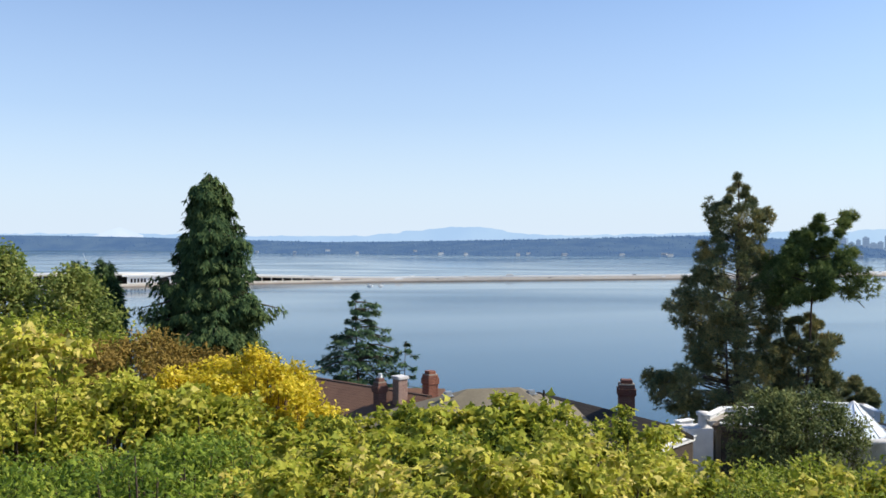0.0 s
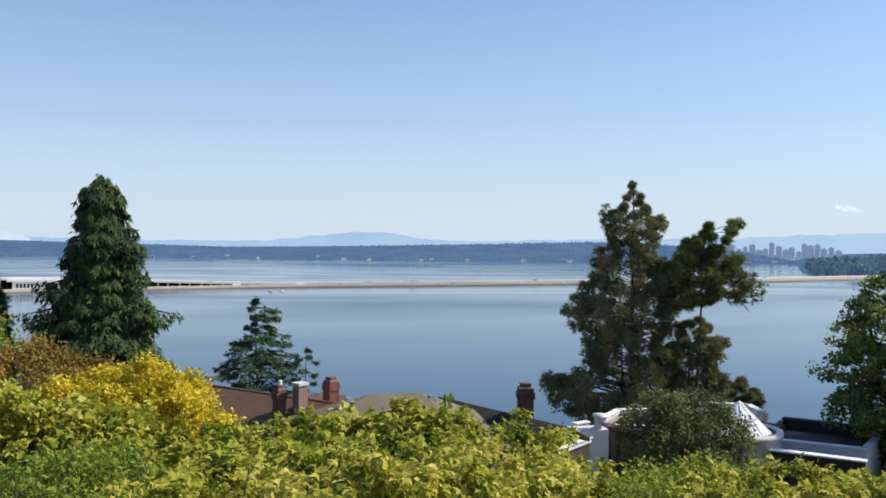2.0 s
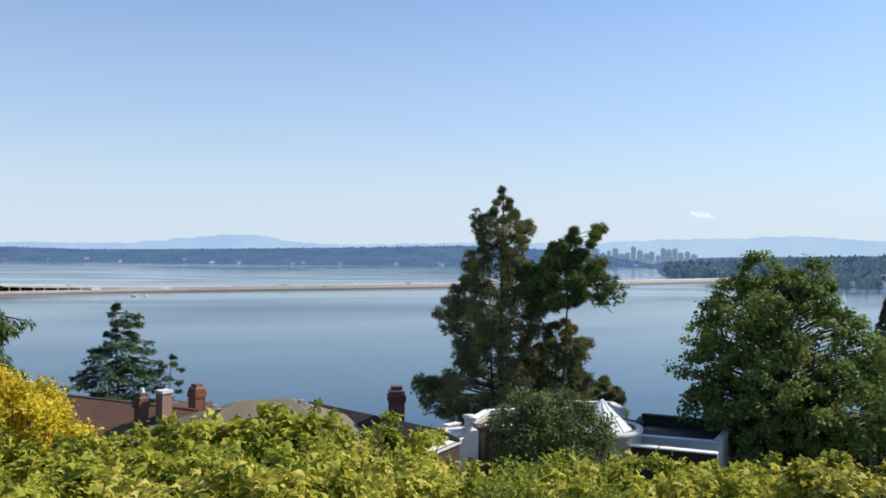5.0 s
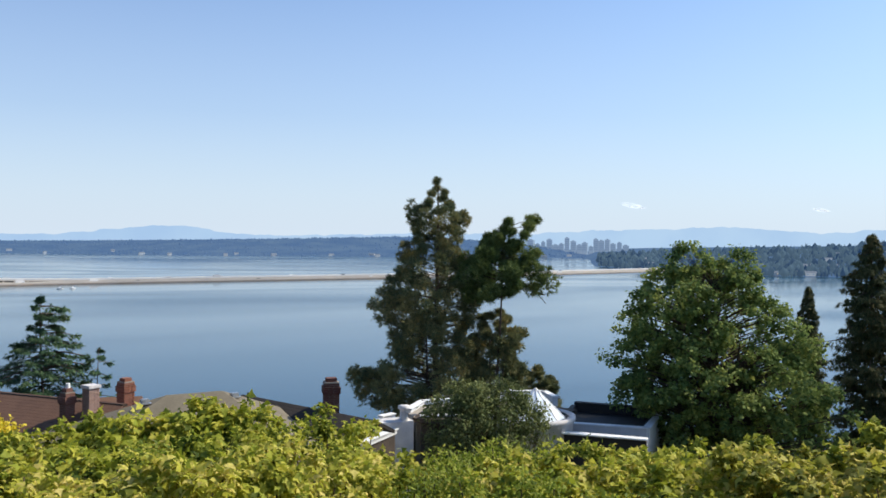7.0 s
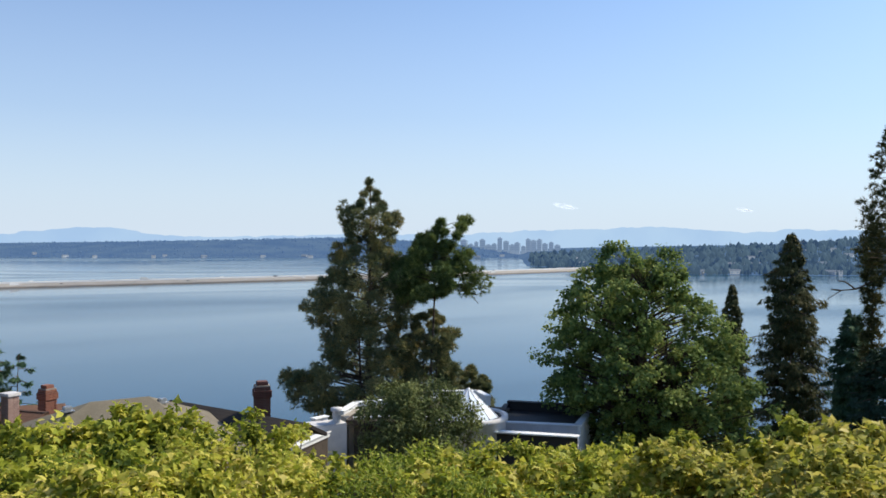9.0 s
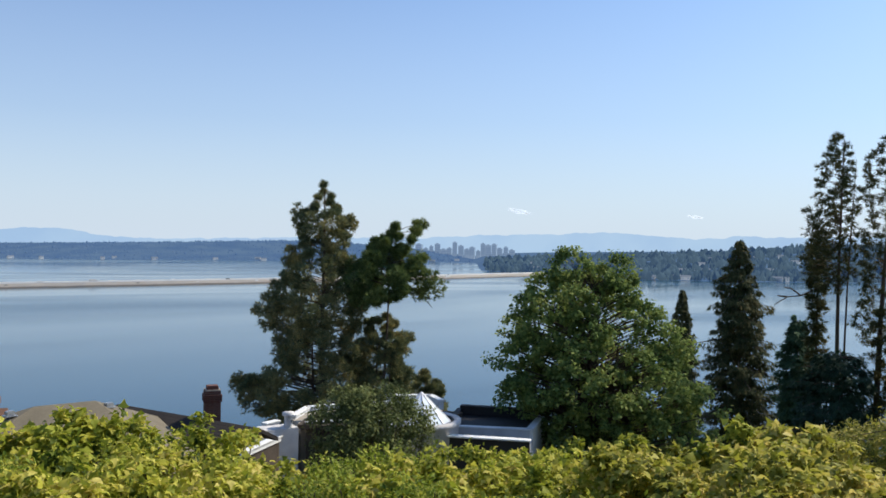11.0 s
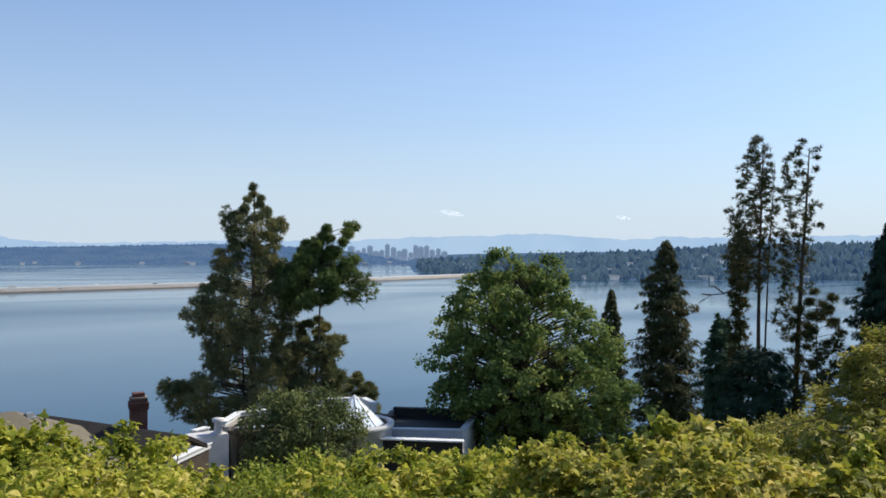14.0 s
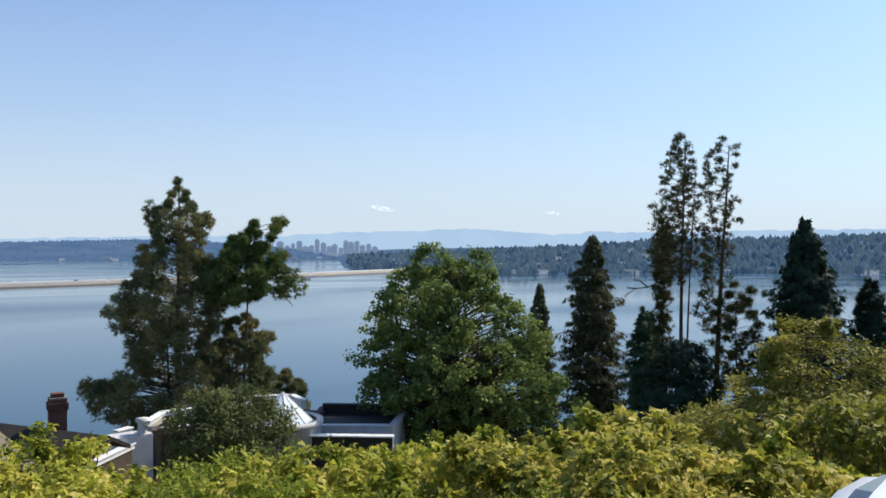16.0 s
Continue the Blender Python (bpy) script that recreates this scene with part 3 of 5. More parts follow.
def run(bm, x0, x1, y0, y1, low, high, steps=40):
    """A beam along x whose underside and top follow two height functions."""
    rows = []
    for k in range(steps + 1):
        x = x0 + (x1 - x0) * k / steps
        rows.append([bm.verts.new((x, y + bend(x), z)) for y, z in ((y0, low(x)), (y1, low(x)), (y1, high(x)), (y0, high(x)))])
    for a, b in zip(rows, rows[1:]):
        for i in range(4):
            bm.faces.new((a[i], a[(i + 1) % 4], b[(i + 1) % 4], b[i]))
    bm.faces.new(rows[0][::-1])
    bm.faces.new(rows[-1])
    return bm


def new_deck(x):
    """Deck height of the newer bridge: high on columns at the western end, low over the pontoons."""
    return 3.8 + 12.0 * float(smooth(0, 1, np.array((640 - x) / 420.0)))


bridge = place("floating_bridge", BRIDGE_A, BRIDGE_TURN, "long low concrete floating bridge across the lake", "bridge")
part("pontoon", run(bmesh.new(), 0, BRIDGE_LONG, -12, 8, lambda x: -1, lambda x: 1.4), M_RUST, bridge, "brown weathered concrete pontoon side")
part("deck", run(bmesh.new(), 0, BRIDGE_LONG, -11, 7, lambda x: 1.4, lambda x: 2.4), M_CONCRETE, bridge)
part("barrier", run(bmesh.new(), 0, BRIDGE_LONG, -11, -10.5, lambda x: 2.4, lambda x: 3.3), M_CONCRETE, bridge)
part("barrier", run(bmesh.new(), 0, BRIDGE_LONG, 6.5, 7, lambda x: 2.4, lambda x: 3.3), M_CONCRETE, bridge)
bridge_new = place("column_bridge", BRIDGE_A + Vector((-along.y, along.x, 0)) * 32, BRIDGE_TURN,
                   "newer concrete bridge on columns with a low pontoon section", "bridge")
part("deck", run(bmesh.new(), 0, BRIDGE_LONG, -10, 14, lambda x: new_deck(x) - 2.0, new_deck), M_CONCRETE, bridge_new)
part("barrier", run(bmesh.new(), 0, BRIDGE_LONG, -10, -9.5, new_deck, lambda x: new_deck(x) + 1.1), M_WHITE, bridge_new, "pale concrete barrier")
part("barrier", run(bmesh.new(), 0, BRIDGE_LONG, 13.5, 14, new_deck, lambda x: new_deck(x) + 1.1), M_WHITE, bridge_new, "pale concrete barrier")
part("pontoon", run(bmesh.new(), 180, BRIDGE_LONG, -13, 17, lambda x: -1, lambda x: 1.3), M_RUST, bridge_new)
for k in range(58):
    x = 14 + 14 * k + (0 if k % 2 else 1.5)
    top = new_deck(x) - 2.0
    if top > 3.0:
        for y in (-7, 11):
            bm = box(bmesh.new(), (x - 0.8, y + bend(x) - 0.9, -1), (x + 0.8, y + bend(x) + 0.9, top))
            part("column", bm, M_CONCRETE, bridge_new)

# upright dark sheet added to paint the shade below the high deck
part("under_deck_shade", run(bmesh.new(), 40, 640, 9, 10, lambda x: 0.5, lambda x: new_deck(x) - 2.0), M_ROOFDARK, bridge_new, "dark sheet standing in for the shade under the deck")

hut = place("bridge_building", BRIDGE_A + along * 300 + Vector((0, 16 + bend(300), 0)), BRIDGE_TURN, "white flat-roofed maintenance building beside the bridge", "building")
part("wall", box(bmesh.new(), (-46, -7, 0.0), (30, 5, 12.0)), M_WHITE, hut)
part("roof", box(bmesh.new(), (-52, -8.5, 12.0), (34, 6.5, 14.0)), M_WHITE, hut)
part("quay", box(bmesh.new(), (-60, -14, -1), (44, -7.5, 2.2)), M_CONCRETE, hut, "pale concrete quay")
for k in range(5):
    part("window", box(bmesh.new(), (-42 + 4 * k, -7.2, 4.5), (-39.5 + 4 * k, -6.9, 9.5)), M_ROOFDARK, hut, "dark window")
part("door_opening", box(bmesh.new(), (-8, -7.2, 3.5), (4, -6.9, 10)), M_ROOFDARK, hut, "dark open bay")
for k in range(3):
    part("window", box(bmesh.new(), (14 + 5 * k, -7.2, 4), (17.5 + 5 * k, -6.9, 10)), M_ROOFDARK, hut, "dark window")


def vehicle(kind, x, y, z, tint):
    """A far vehicle on the bridge."""
    L, H = {"car": (4.6, 1.5), "van": (5.6, 2.4), "truck": (11.0, 3.8), "bus": (12.0, 3.3)}[kind]
    p = BRIDGE_A + along * x + Vector((-along.y, along.x, 0)) * (y + bend(x))
    ob = place(kind, (p.x, p.y, z), BRIDGE_TURN, {"car": "small car on the bridge deck", "van": "pale van on the bridge deck", "truck": "box truck on the bridge deck",
               "bus": "long bus on the bridge deck"}[kind], kind, "traffic on the bridge")
    bm = box(bmesh.new(), (-L / 2, -1, 0.35), (L / 2, 1, H * 0.62), bevel=0.12)
    if kind == "car":
        box(bm, (-L * 0.3, -0.85, H * 0.6), (L * 0.22, 0.85, H), bevel=0.15)
    else:
        box(bm, (-L / 2, -1.05, H * 0.55), (L * 0.36, 1.05, H), bevel=0.1)
    part("body", bm, tint, ob)
    for wx in (-L * 0.32, L * 0.32):
        for wy in (-0.9, 0.9):
            bm = bmesh.new()
            bmesh.ops.create_cone(bm, cap_ends=True, segments=8, radius1=0.4, radius2=0.4, depth=0.25, matrix=pose(wx, wy, 0.4, 90))
            part("wheel", bm, M_BLACK, ob)


rng = random.Random(11)
for k in range(30):
    kind = rng.choice(["car", "car", "car", "van", "truck"])
    tint = rng.choice([M_WHITE, M_WHITE, M_METAL, M_BLACK])
    x = 330 + 40 * k + rng.uniform(-17, 17)
    if k % 2:
        vehicle(kind, x, rng.choice([-7, -3, 3]), 2.4, tint)
    else:
        vehicle(kind, x, 32 + rng.choice([-6, -2, 6]), new_deck(x), tint)


def motorboat(b, d, turn):
    """A small white boat lying on the lake."""
    ob = place("motorboat", at(b, d, -EYE), turn, "small white motorboat lying on the calm lake", "boat", "boats on the lake")
    bm = bmesh.new()
    rows = [[bm.verts.new((x, y * w, z)) for y, z in ((-1, 1.1), (-0.7, -0.2), (0.7, -0.2), (1, 1.1))] for x, w in ((-3.5, 1.1), (-1, 1.3), (1.8, 1.1), (3.6, 0.15))]
    for p, q in zip(rows, rows[1:]):
        for i in range(4):
            bm.faces.new((p[i], p[(i + 1) % 4], q[(i + 1) % 4], q[i]))
    bm.faces.new(rows[0])
    bm.faces.new(rows[-1][::-1])
    part("hull", bm, M_WHITE, ob)
    part("cabin", box(bmesh.new(), (-1.4, -0.85, 1.05), (1.2, 0.85, 2.3), bevel=0.15), M_WHITE, ob)
    part("windscreen", box(bmesh.new(), (1.2, -0.75, 1.4), (1.26, 0.75, 2.1)), M_BLACK, ob, "dark windscreen")


motorboat(-4.8, 1090, 20)
motorboat(-4.1, 1092, 35)

crane = place("bridge_crane", at(-22.3, 1160, -EYE), 0, "thin grey lattice crane at the bridge's western end", "crane")
v, f = tubes([[((x, y, 0), 0.35), ((x, y, 34), 0.3)] for x in (-1.2, 1.2) for y in (-1.2, 1.2)], 5)
soup("mast", v, f, M_METAL, crane)
v, f = tubes([[((-1.2 if k % 2 else 1.2, -1.2, 3.0 * k), 0.2), ((1.2 if k % 2 else -1.2, -1.2, 3.0 * k + 3), 0.2)] for k in range(11)], 4)
soup("bracing", v, f, M_METAL, crane)
v, f = tubes([[((0, 0, 31), 0.5), ((-5, 0, 42), 0.3)]], 5)
soup("jib", v, f, M_METAL, crane)
part("barge", box(bmesh.new(), (-14, -7, -1), (14, 7, 1.6), bevel=0.3), M_RUST, crane, "low rusty barge")

# ---- the far town ----
TOWERS = [(24.75, 0.02, 0.42), (25.2, -0.25, 0.3), (25.55, -0.1, 0.26), (25.95, 0.05, 0.34), (26.35, -0.3, 0.4), (26.75, -0.22, 0.3), (27.1, 0.16, 0.3), (27.5, -0.05, 0.34),
          (27.9, -0.28, 0.34), (28.25, -0.15, 0.34), (28.65, -0.38, 0.3), (28.95, 0.1, 0.3), (29.3, 0.0, 0.34), (29.7, 0.07, 0.3), (30.05, -0.2, 0.36), (30.45, -0.12, 0.3), (30.85, -0.3, 0.36)]
for k, (b, e, w) in enumerate(TOWERS):
    d = 3720 + 60 * (k % 3)
    foot = at(b, d, -60)
    top = math.tan(radians(e)) * d + 60
    half = d * math.tan(radians(w)) / 2
    ob = place("office_tower", foot, -b + (k * 37) % 30 - 15, "hazy blue-grey high-rise tower in the far town", "tower", "towers of the far town")
    bm = box(bmesh.new(), (-half, -half, 0), (half, half, top))
    box(bm, (-half * 0.5, -half * 0.5, top - 0.5), (half * 0.4, half * 0.5, top + 4))
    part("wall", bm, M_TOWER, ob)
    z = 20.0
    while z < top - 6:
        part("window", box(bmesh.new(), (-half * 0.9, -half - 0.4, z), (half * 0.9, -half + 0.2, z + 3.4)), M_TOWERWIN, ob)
        z += 8.5


def shore_house(b, d, w, turn, tint):
    ob = place("shore_house", at(b, d, float(ground_z(np.array(b), np.array(d)))), turn, "small pale house on the far shore", "house", "houses on the far shore")
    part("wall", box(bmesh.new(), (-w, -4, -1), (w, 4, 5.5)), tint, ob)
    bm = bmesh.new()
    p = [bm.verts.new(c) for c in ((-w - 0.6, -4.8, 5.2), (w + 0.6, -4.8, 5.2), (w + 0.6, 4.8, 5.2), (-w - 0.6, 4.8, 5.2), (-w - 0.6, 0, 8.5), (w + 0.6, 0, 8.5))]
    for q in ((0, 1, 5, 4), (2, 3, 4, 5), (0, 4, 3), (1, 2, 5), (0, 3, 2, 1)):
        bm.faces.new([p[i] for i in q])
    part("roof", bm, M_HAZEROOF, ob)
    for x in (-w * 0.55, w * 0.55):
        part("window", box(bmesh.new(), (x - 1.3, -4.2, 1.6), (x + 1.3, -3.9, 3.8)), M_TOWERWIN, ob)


for k in range(70):
    b = -17 + 90 * (k + rng.random()) / 40 if k < 40 else rng.uniform(30, 64)
    t = np.array(SHORE)
    d = float(np.interp(b, t[:, 0], t[:, 1])) + rng.choice([14, 22, 60, 160] if k < 40 else [16, 40, 110, 200, 320, 420])
    if 28.2 < b < 29.4:
        continue
    shore_house(b, min(d, 4700), rng.uniform(5, 10), -b + rng.uniform(-30, 30), rng.choice([M_HAZEHOUSE, M_HAZEHOUSE, M_STUCCO]))

# ---- houses below the road ----
def V(x, y, z):
    return Vector((x, y, EYE + z))


def gable(ob, a, b, run_left, run_right, drop, thick, material, over=0.0):
    """Two roof slopes down from a ridge a-b (relative to the house), to its left and right."""
    d = (b - a).normalized()
    side = Vector((-d.y, d.x, 0))
    a, b = a - d * over, b + d * over
    for s, r in ((side, run_left), (-side, run_right)):
        q = s * r - Vector((0, 0, drop * r))
        part("roof_slope", slab(bmesh.new(), [a, b, b + q, a + q] if s is side else [b, a, a + q, b + q], thick), material, ob)


def shingle_rows(ob, a, b, q, material, gap=0.2, name="shingle_course"):
    """Courses of shingles on a slope from the ridge a-b down by q: thin overlapping strips."""
    n = int(q.length / gap)
    nrm = (b - a).cross(q).normalized()
    if nrm.z < 0:
        nrm = -nrm
    for i in range(n):
        p0, p1 = q * (i / n), q * ((i + 1) / n)
        bm = bmesh.new()
        c = [a + p0 + nrm * 0.034, b + p0 + nrm * 0.034, b + p1 + nrm * 0.038, a + p1 + nrm * 0.038]
        slab(bm, c, 0.03)
        part(name, bm, material, ob)


def chimney(spot, w, depth, height, turn, label, cap="brick", pot=False, material=None):
    ob = place("chimney", spot, turn, label, "chimney")
    part("core", box(bmesh.new(), (-w / 2 + 0.012, -depth / 2 + 0.012, -1.2), (w / 2 - 0.012, depth / 2 - 0.012, height - 0.02)), M_MORTAR, ob)
    bm0 = box(bmesh.new(), (-0.104, -0.05, 0), (0.104, 0.05, 0.062))
    me = bpy.data.meshes.new("brick")
    bm0.to_mesh(me)
    bm0.free()
    me.materials.append(material or M_BRICK)
    rows = int(height / 0.076)
    for r in range(rows):
        z = r * 0.076
        grow = 0.05 if (cap == "brick" and rows - 6 <= r < rows - 2) else 0.0
        for side in range(4):
            long = (w if side % 2 == 0 else depth) + 2 * grow
            far = (depth if side % 2 == 0 else w) / 2 + grow - 0.05
            n = max(2, int(long / 0.22))
            for i in range(n):
                x = -long / 2 + long * (i + (0.5 if r % 2 == 0 else 0.25 + 0.5 * (i % 2) * 0)) / n
                x = min(max(x, -long / 2 + 0.105), long / 2 - 0.105)
                br = new("brick", me)
                br.parent = ob
                br.matrix_basis = pose(0, 0, 0, 0, 0, 90 * side) @ pose(x, -far, z) @ Matrix.Diagonal((long / n * 0.94 / 0.208, 1, 1, 1))
    top = height
    if cap == "white":
        part("cap", box(bmesh.new(), (-w / 2 - 0.06, -depth / 2 - 0.06, top - 0.02), (w / 2 + 0.06, depth / 2 + 0.06, top + 0.12), bevel=0.02), M_STUCCO, ob, "pale concrete cap")
    else:
        part("cap", box(bmesh.new(), (-w * 0.36, -depth * 0.36, top - 0.03), (w * 0.36, depth * 0.36, top + 0.14), bevel=0.015), material or M_BRICK, ob)
    if pot:
        bm = bmesh.new()
        bmesh.ops.create_cone(bm, cap_ends=True, segments=14, radius1=0.11, radius2=0.09, depth=0.3, matrix=pose(0.03, 0, top + 0.2))
        part("flue", bm, M_WHITE, ob, "white flue pipe")
    return ob


# house with the brown roof
brown = place("brown_house", V(0, 0, 0), 0, "house with a reddish-brown shingle roof below the hedge", "house")
a, b = Vector((-7.3, 46.1, -7.3)), Vector((-0.6, 40.3, -7.3))
gable(brown, a, b, 5.0, 5.0, 0.55, 0.16, M_ROOFRED)
d = (b - a).normalized()
side = Vector((d.y, -d.x, 0))
shingle_rows(brown, a, b, side * 5.0 - Vector((0, 0, 2.75)), M_ROOFRED)
part("ridge_cap", slab(bmesh.new(), [a + side * 0.14 + Vector((0, 0, 0.0)), b + side * 0.14, b - side * 0.14, a - side * 0.14], 0.1), M_ROOFDARK, brown, "dark ridge cap")
a2, b2 = Vector((-4.2, 46.6, -8.0)), Vector((0.1, 46.2, -8.0))
gable(brown, a2, b2, 4.0, 4.6, 0.5, 0.16, M_ROOFRED)
for lo, hi in (((-6, 39.5, -19), (0.2, 46, -9.6)), ((-3, 43.4, -19), (2.0, 50, -9.4))):
    part("wall", box(bmesh.new(), lo, hi), M_WALL, brown)
chimney(V(-2.98, 40.9, -8.6), 0.45, 0.46, 1.88, 38, "slim brown brick chimney with a white flue pipe", "brick", True, M_BRICKBROWN)
chimney(V(-2.01, 40.6, -8.45), 0.5, 0.5, 1.9, 38, "pale brick chimney with a white cap on the brown roof", "white", material=M_BRICKPALE)
chimney(V(-0.66, 44.6, -8.3), 0.58, 0.58, 1.36, 38, "short red brick chimney on the rear roof", "brick")

# house with the grey hip roof
grey = place("grey_house", V(0, 0, 0), 0, "house with a grey-brown hip roof", "house")
rl, rr = Vector((1.05, 37.0, -6.42)), Vector((3.25, 37.2, -6.38))
el, er = Vector((-5.0, 38.6, -8.3)), Vector((8.5, 41, -8.7))
fl, fr = Vector((-4.2, 31.2, -8.8)), Vector((7.2, 31.0, -8.8))
part("roof_slope", slab(bmesh.new(), [fl, fr, rr, rl], 0.16), M_ROOFGREY, grey)
part("roof_slope", slab(bmesh.new(), [el, fl, rl], 0.16), M_ROOFGREY, grey)
part("roof_slope", slab(bmesh.new(), [er, el, rl, rr], 0.16), M_ROOFGREY, grey)
part("roof_slope", slab(bmesh.new(), [fr, er, rr], 0.16), M_ROOFGREY, grey)
part("wall", box(bmesh.new(), (-3.6, 31.8, -18), (6.7, 38.0, -8.95)), M_WALL, grey)
for x, y, z in ((0.2, 36.6, -6.62), (3.75, 37.0, -6.62)):
    ob = place("roof_vent", V(x, y, z), 20, "small pale metal roof vent", "vent")
    part("hood", box(bmesh.new(), (-0.16, -0.13, 0), (0.16, 0.13, 0.16), bevel=0.03), M_METAL, ob)
    part("flange", box(bmesh.new(), (-0.22, -0.2, -0.04), (0.22, 0.2, 0.0)), M_METAL, ob)
ob = place("vent_pipe", V(4.35, 37.4, -6.95), 0, "thin dark vent pipe on the roof", "pipe")
v, f = tubes([[((0, 0, -0.3), 0.05), ((0, 0, 0.4), 0.05)]], 10)
soup("pipe", v, f, M_BLACK, ob)

# house with the dark roof
dark = place("dark_house", V(0, 0, 0), 0, "house with a dark brown shingle roof and gutter", "house")
a, b = Vector((4.6, 41.8, -7.42)), Vector((9.25, 34.6, -7.5))
gable(dark, a, b, 1.0, 4.6, 0.5, 0.16, M_ROOFDARK, 0.1)
d = (b - a).normalized()
side = Vector((d.y, -d.x, 0))
shingle_rows(dark, a, b, side * 4.6 - Vector((0, 0, 2.3)), M_ROOFDARK)
part("wall", box(bmesh.new(), (-1.6, -3.6, -10), (1.6, 3.6, -1.6), Matrix.Translation((5.6, 37.3, -7.4)) @ pose(0, 0, 0, 0, 0, 33)), M_WALL, dark)
q = side * 4.65 - Vector((0, 0, 2.42))
v, f = tubes([[(a + q, 0.07), (b + q, 0.07)]], 8)
soup("gutter", v, f, M_BLACK, dark, "dark metal gutter")
chimney(V(7.95, 37.6, -8.6), 0.66, 0.66, 2.35, -5, "tall brick chimney with a corbelled top, darkened for shade", "brick", material=M_BRICKSHADE)

# white flat-roofed house
white = place("white_house", V(0, 0, 0), 0, "white modern house with stepped flat roofs and parapets", "house")


def parapet(pts, z, thick=0.3, tall=0.55, coping=True, wall=M_WHITE, down=0.0):
    """A wall that follows pts with a white coping on top at height z."""
    for p, q in zip(pts, pts[1:]):
        p, q = Vector((*p, 0)), Vector((*q, 0))
        m = Matrix.Translation((*p.xy, 0)) @ pose(0, 0, 0, 0, 0, math.degrees(math.atan2(q.y - p.y, q.x - p.x)))
        L = (q - p).length
        part("parapet", box(bmesh.new(), (0, -thick / 2, z - tall - down), (L, thick / 2, z - 0.08), m), wall, white)
        if coping:
            part("coping", box(bmesh.new(), (-0.06, -thick / 2 - 0.06, z - 0.08), (L + 0.06, thick / 2 + 0.06, z), m, 0.015), M_WHITE, white, "white coping")


parapet([(10.66, 43.05), (14.7, 47.38)], -10.35, 0.32, 0.3)
# dark brown colour paints the shade below the coping
part("shade_wall", box(bmesh.new(), (0, -0.08, -4), (5.9, 0.1, -0.3), Matrix.Translation((10.66, 43.05, -10.35)) @ pose(0, 0, 0, 0, 0, 47.0)), M_ROOFBROWN, white, "wall under the coping, coloured dark to paint its shade")
parapet([(12.75, 47.1), (13.6, 47.6)], -9.9, 0.34, 0.3, down=0.8)
parapet([(13.9, 45.6), (15.4, 47.7), (18.0, 47.7), (20.2, 47.4)], -9.28, 0.3, 0.25)
parapet([(14.9, 46.4), (18.5, 45.6)], -9.85, 0.3, 0.2, wall=M_ROOFBROWN, down=3)
part("step_wall", box(bmesh.new(), (0, -0.2, -6), (2.0, 1.0, 0), Matrix.Translation((12.25, 45.75, -10.0)) @ pose(0, 0, 0, 0, 0, 4), 0.02), M_STUCCO, white, "pale stepped wall")
v, f = tubes([[((13.75, 45.9, -11), 0.22), ((13.75, 45.9, -9.3), 0.22)], [((13.75, 45.9, -9.34), 0.34), ((13.75, 45.9, -9.18), 0.34), ((13.75, 45.9, -9.16), 0.01)]], 18)
soup("round_post", v, f, M_STUCCO, white, "grey round post with a flat cap")
part("roof", slab(bmesh.new(), [(15.4, 48.0, -10.0), (14.4, 46.4, -10.0), (20.0, 42.6, -10.0), (24.5, 46.0, -10.0), (20.2, 51.0, -10.0)], 0.25), M_ROOFBROWN, white, "dark brown gravel roof")
part("wall", box(bmesh.new(), (14.7, 46.7, -20), (21.0, 50.0, -10.1)), M_WALL, white)
parapet([(21.2, 50.0), (23.7, 48.9), (23.5, 46.9)], -9.35, 0.3, 0.6)
parapet([(16.5, 48.9), (21.2, 50.0)], -9.3, 0.25, 0.25, False, M_BLACK)
# flat roof with low parapets, black inside
FL, FR, BR, BL = Vector((22.3, 44.0, 0)), Vector((26.24, 41.26, 0)), Vector((29.6, 44.97, 0)), Vector((25.54, 48.42, 0))
out = (FR - BR).normalized()
# front wall greyer than the white end wall: its shade is painted
parapet([FL.xy, FR.xy], -10.2, 0.26, 0.7, wall=M_STUCCO, down=0.3)
parapet([FR.xy, BR.xy], -10.2, 0.3, 0.9, down=4)
parapet([(BL - out * 0.2).xy, (BR - out * 0.2).xy], -10.1, 0.34, 0.9, False, M_BLACK, down=3)
parapet([BL.xy, FL.xy], -10.15, 0.3, 0.8, False, M_BLACK)
part("black_coping", box(bmesh.new(), (0, -0.25, -0.1), ((BR - BL).length, 0.25, 0), Matrix.Translation((BL.x - out.x * 0.2, BL.y - out.y * 0.2, -10.07)) @ pose(0, 0, 0, 0, 0, math.degrees(math.atan2(BR.y - BL.y, BR.x - BL.x))), 0.02), M_BLACK, white, "black metal coping")
part("flat_roof", slab(bmesh.new(), [p + Vector((0, 0, -10.65)) for p in (FL, FR, BR, BL)], 0.25), M_BLACK, white, "black roofing membrane")
part("wall", slab(bmesh.new(), [p + Vector((0, 0, -10.92)) for p in (FL - out * 0.3, FR - out * 0.3, BR + out * 0.3, BL + out * 0.3)], 8), M_WHITE, white)
LL, LR = Vector((21.1, 41.2, 0)), Vector((24.5, 38.5, 0))
parapet([LL.xy, LR.xy], -10.1, 0.45, 0.08)
m = Matrix.Translation((LL.x, LL.y, -10.1)) @ pose(0, 0, 0, 0, 0, math.degrees(math.atan2(LR.y - LL.y, LR.x - LL.x)))
# black face paints the shadowed glazing beneath the ledge
part("ledge_shade_band", box(bmesh.new(), (0, -0.1, -8), ((LR - LL).length, 0.15, -0.08), m), M_BLACK, white, "black band painting the shade under the ledge")
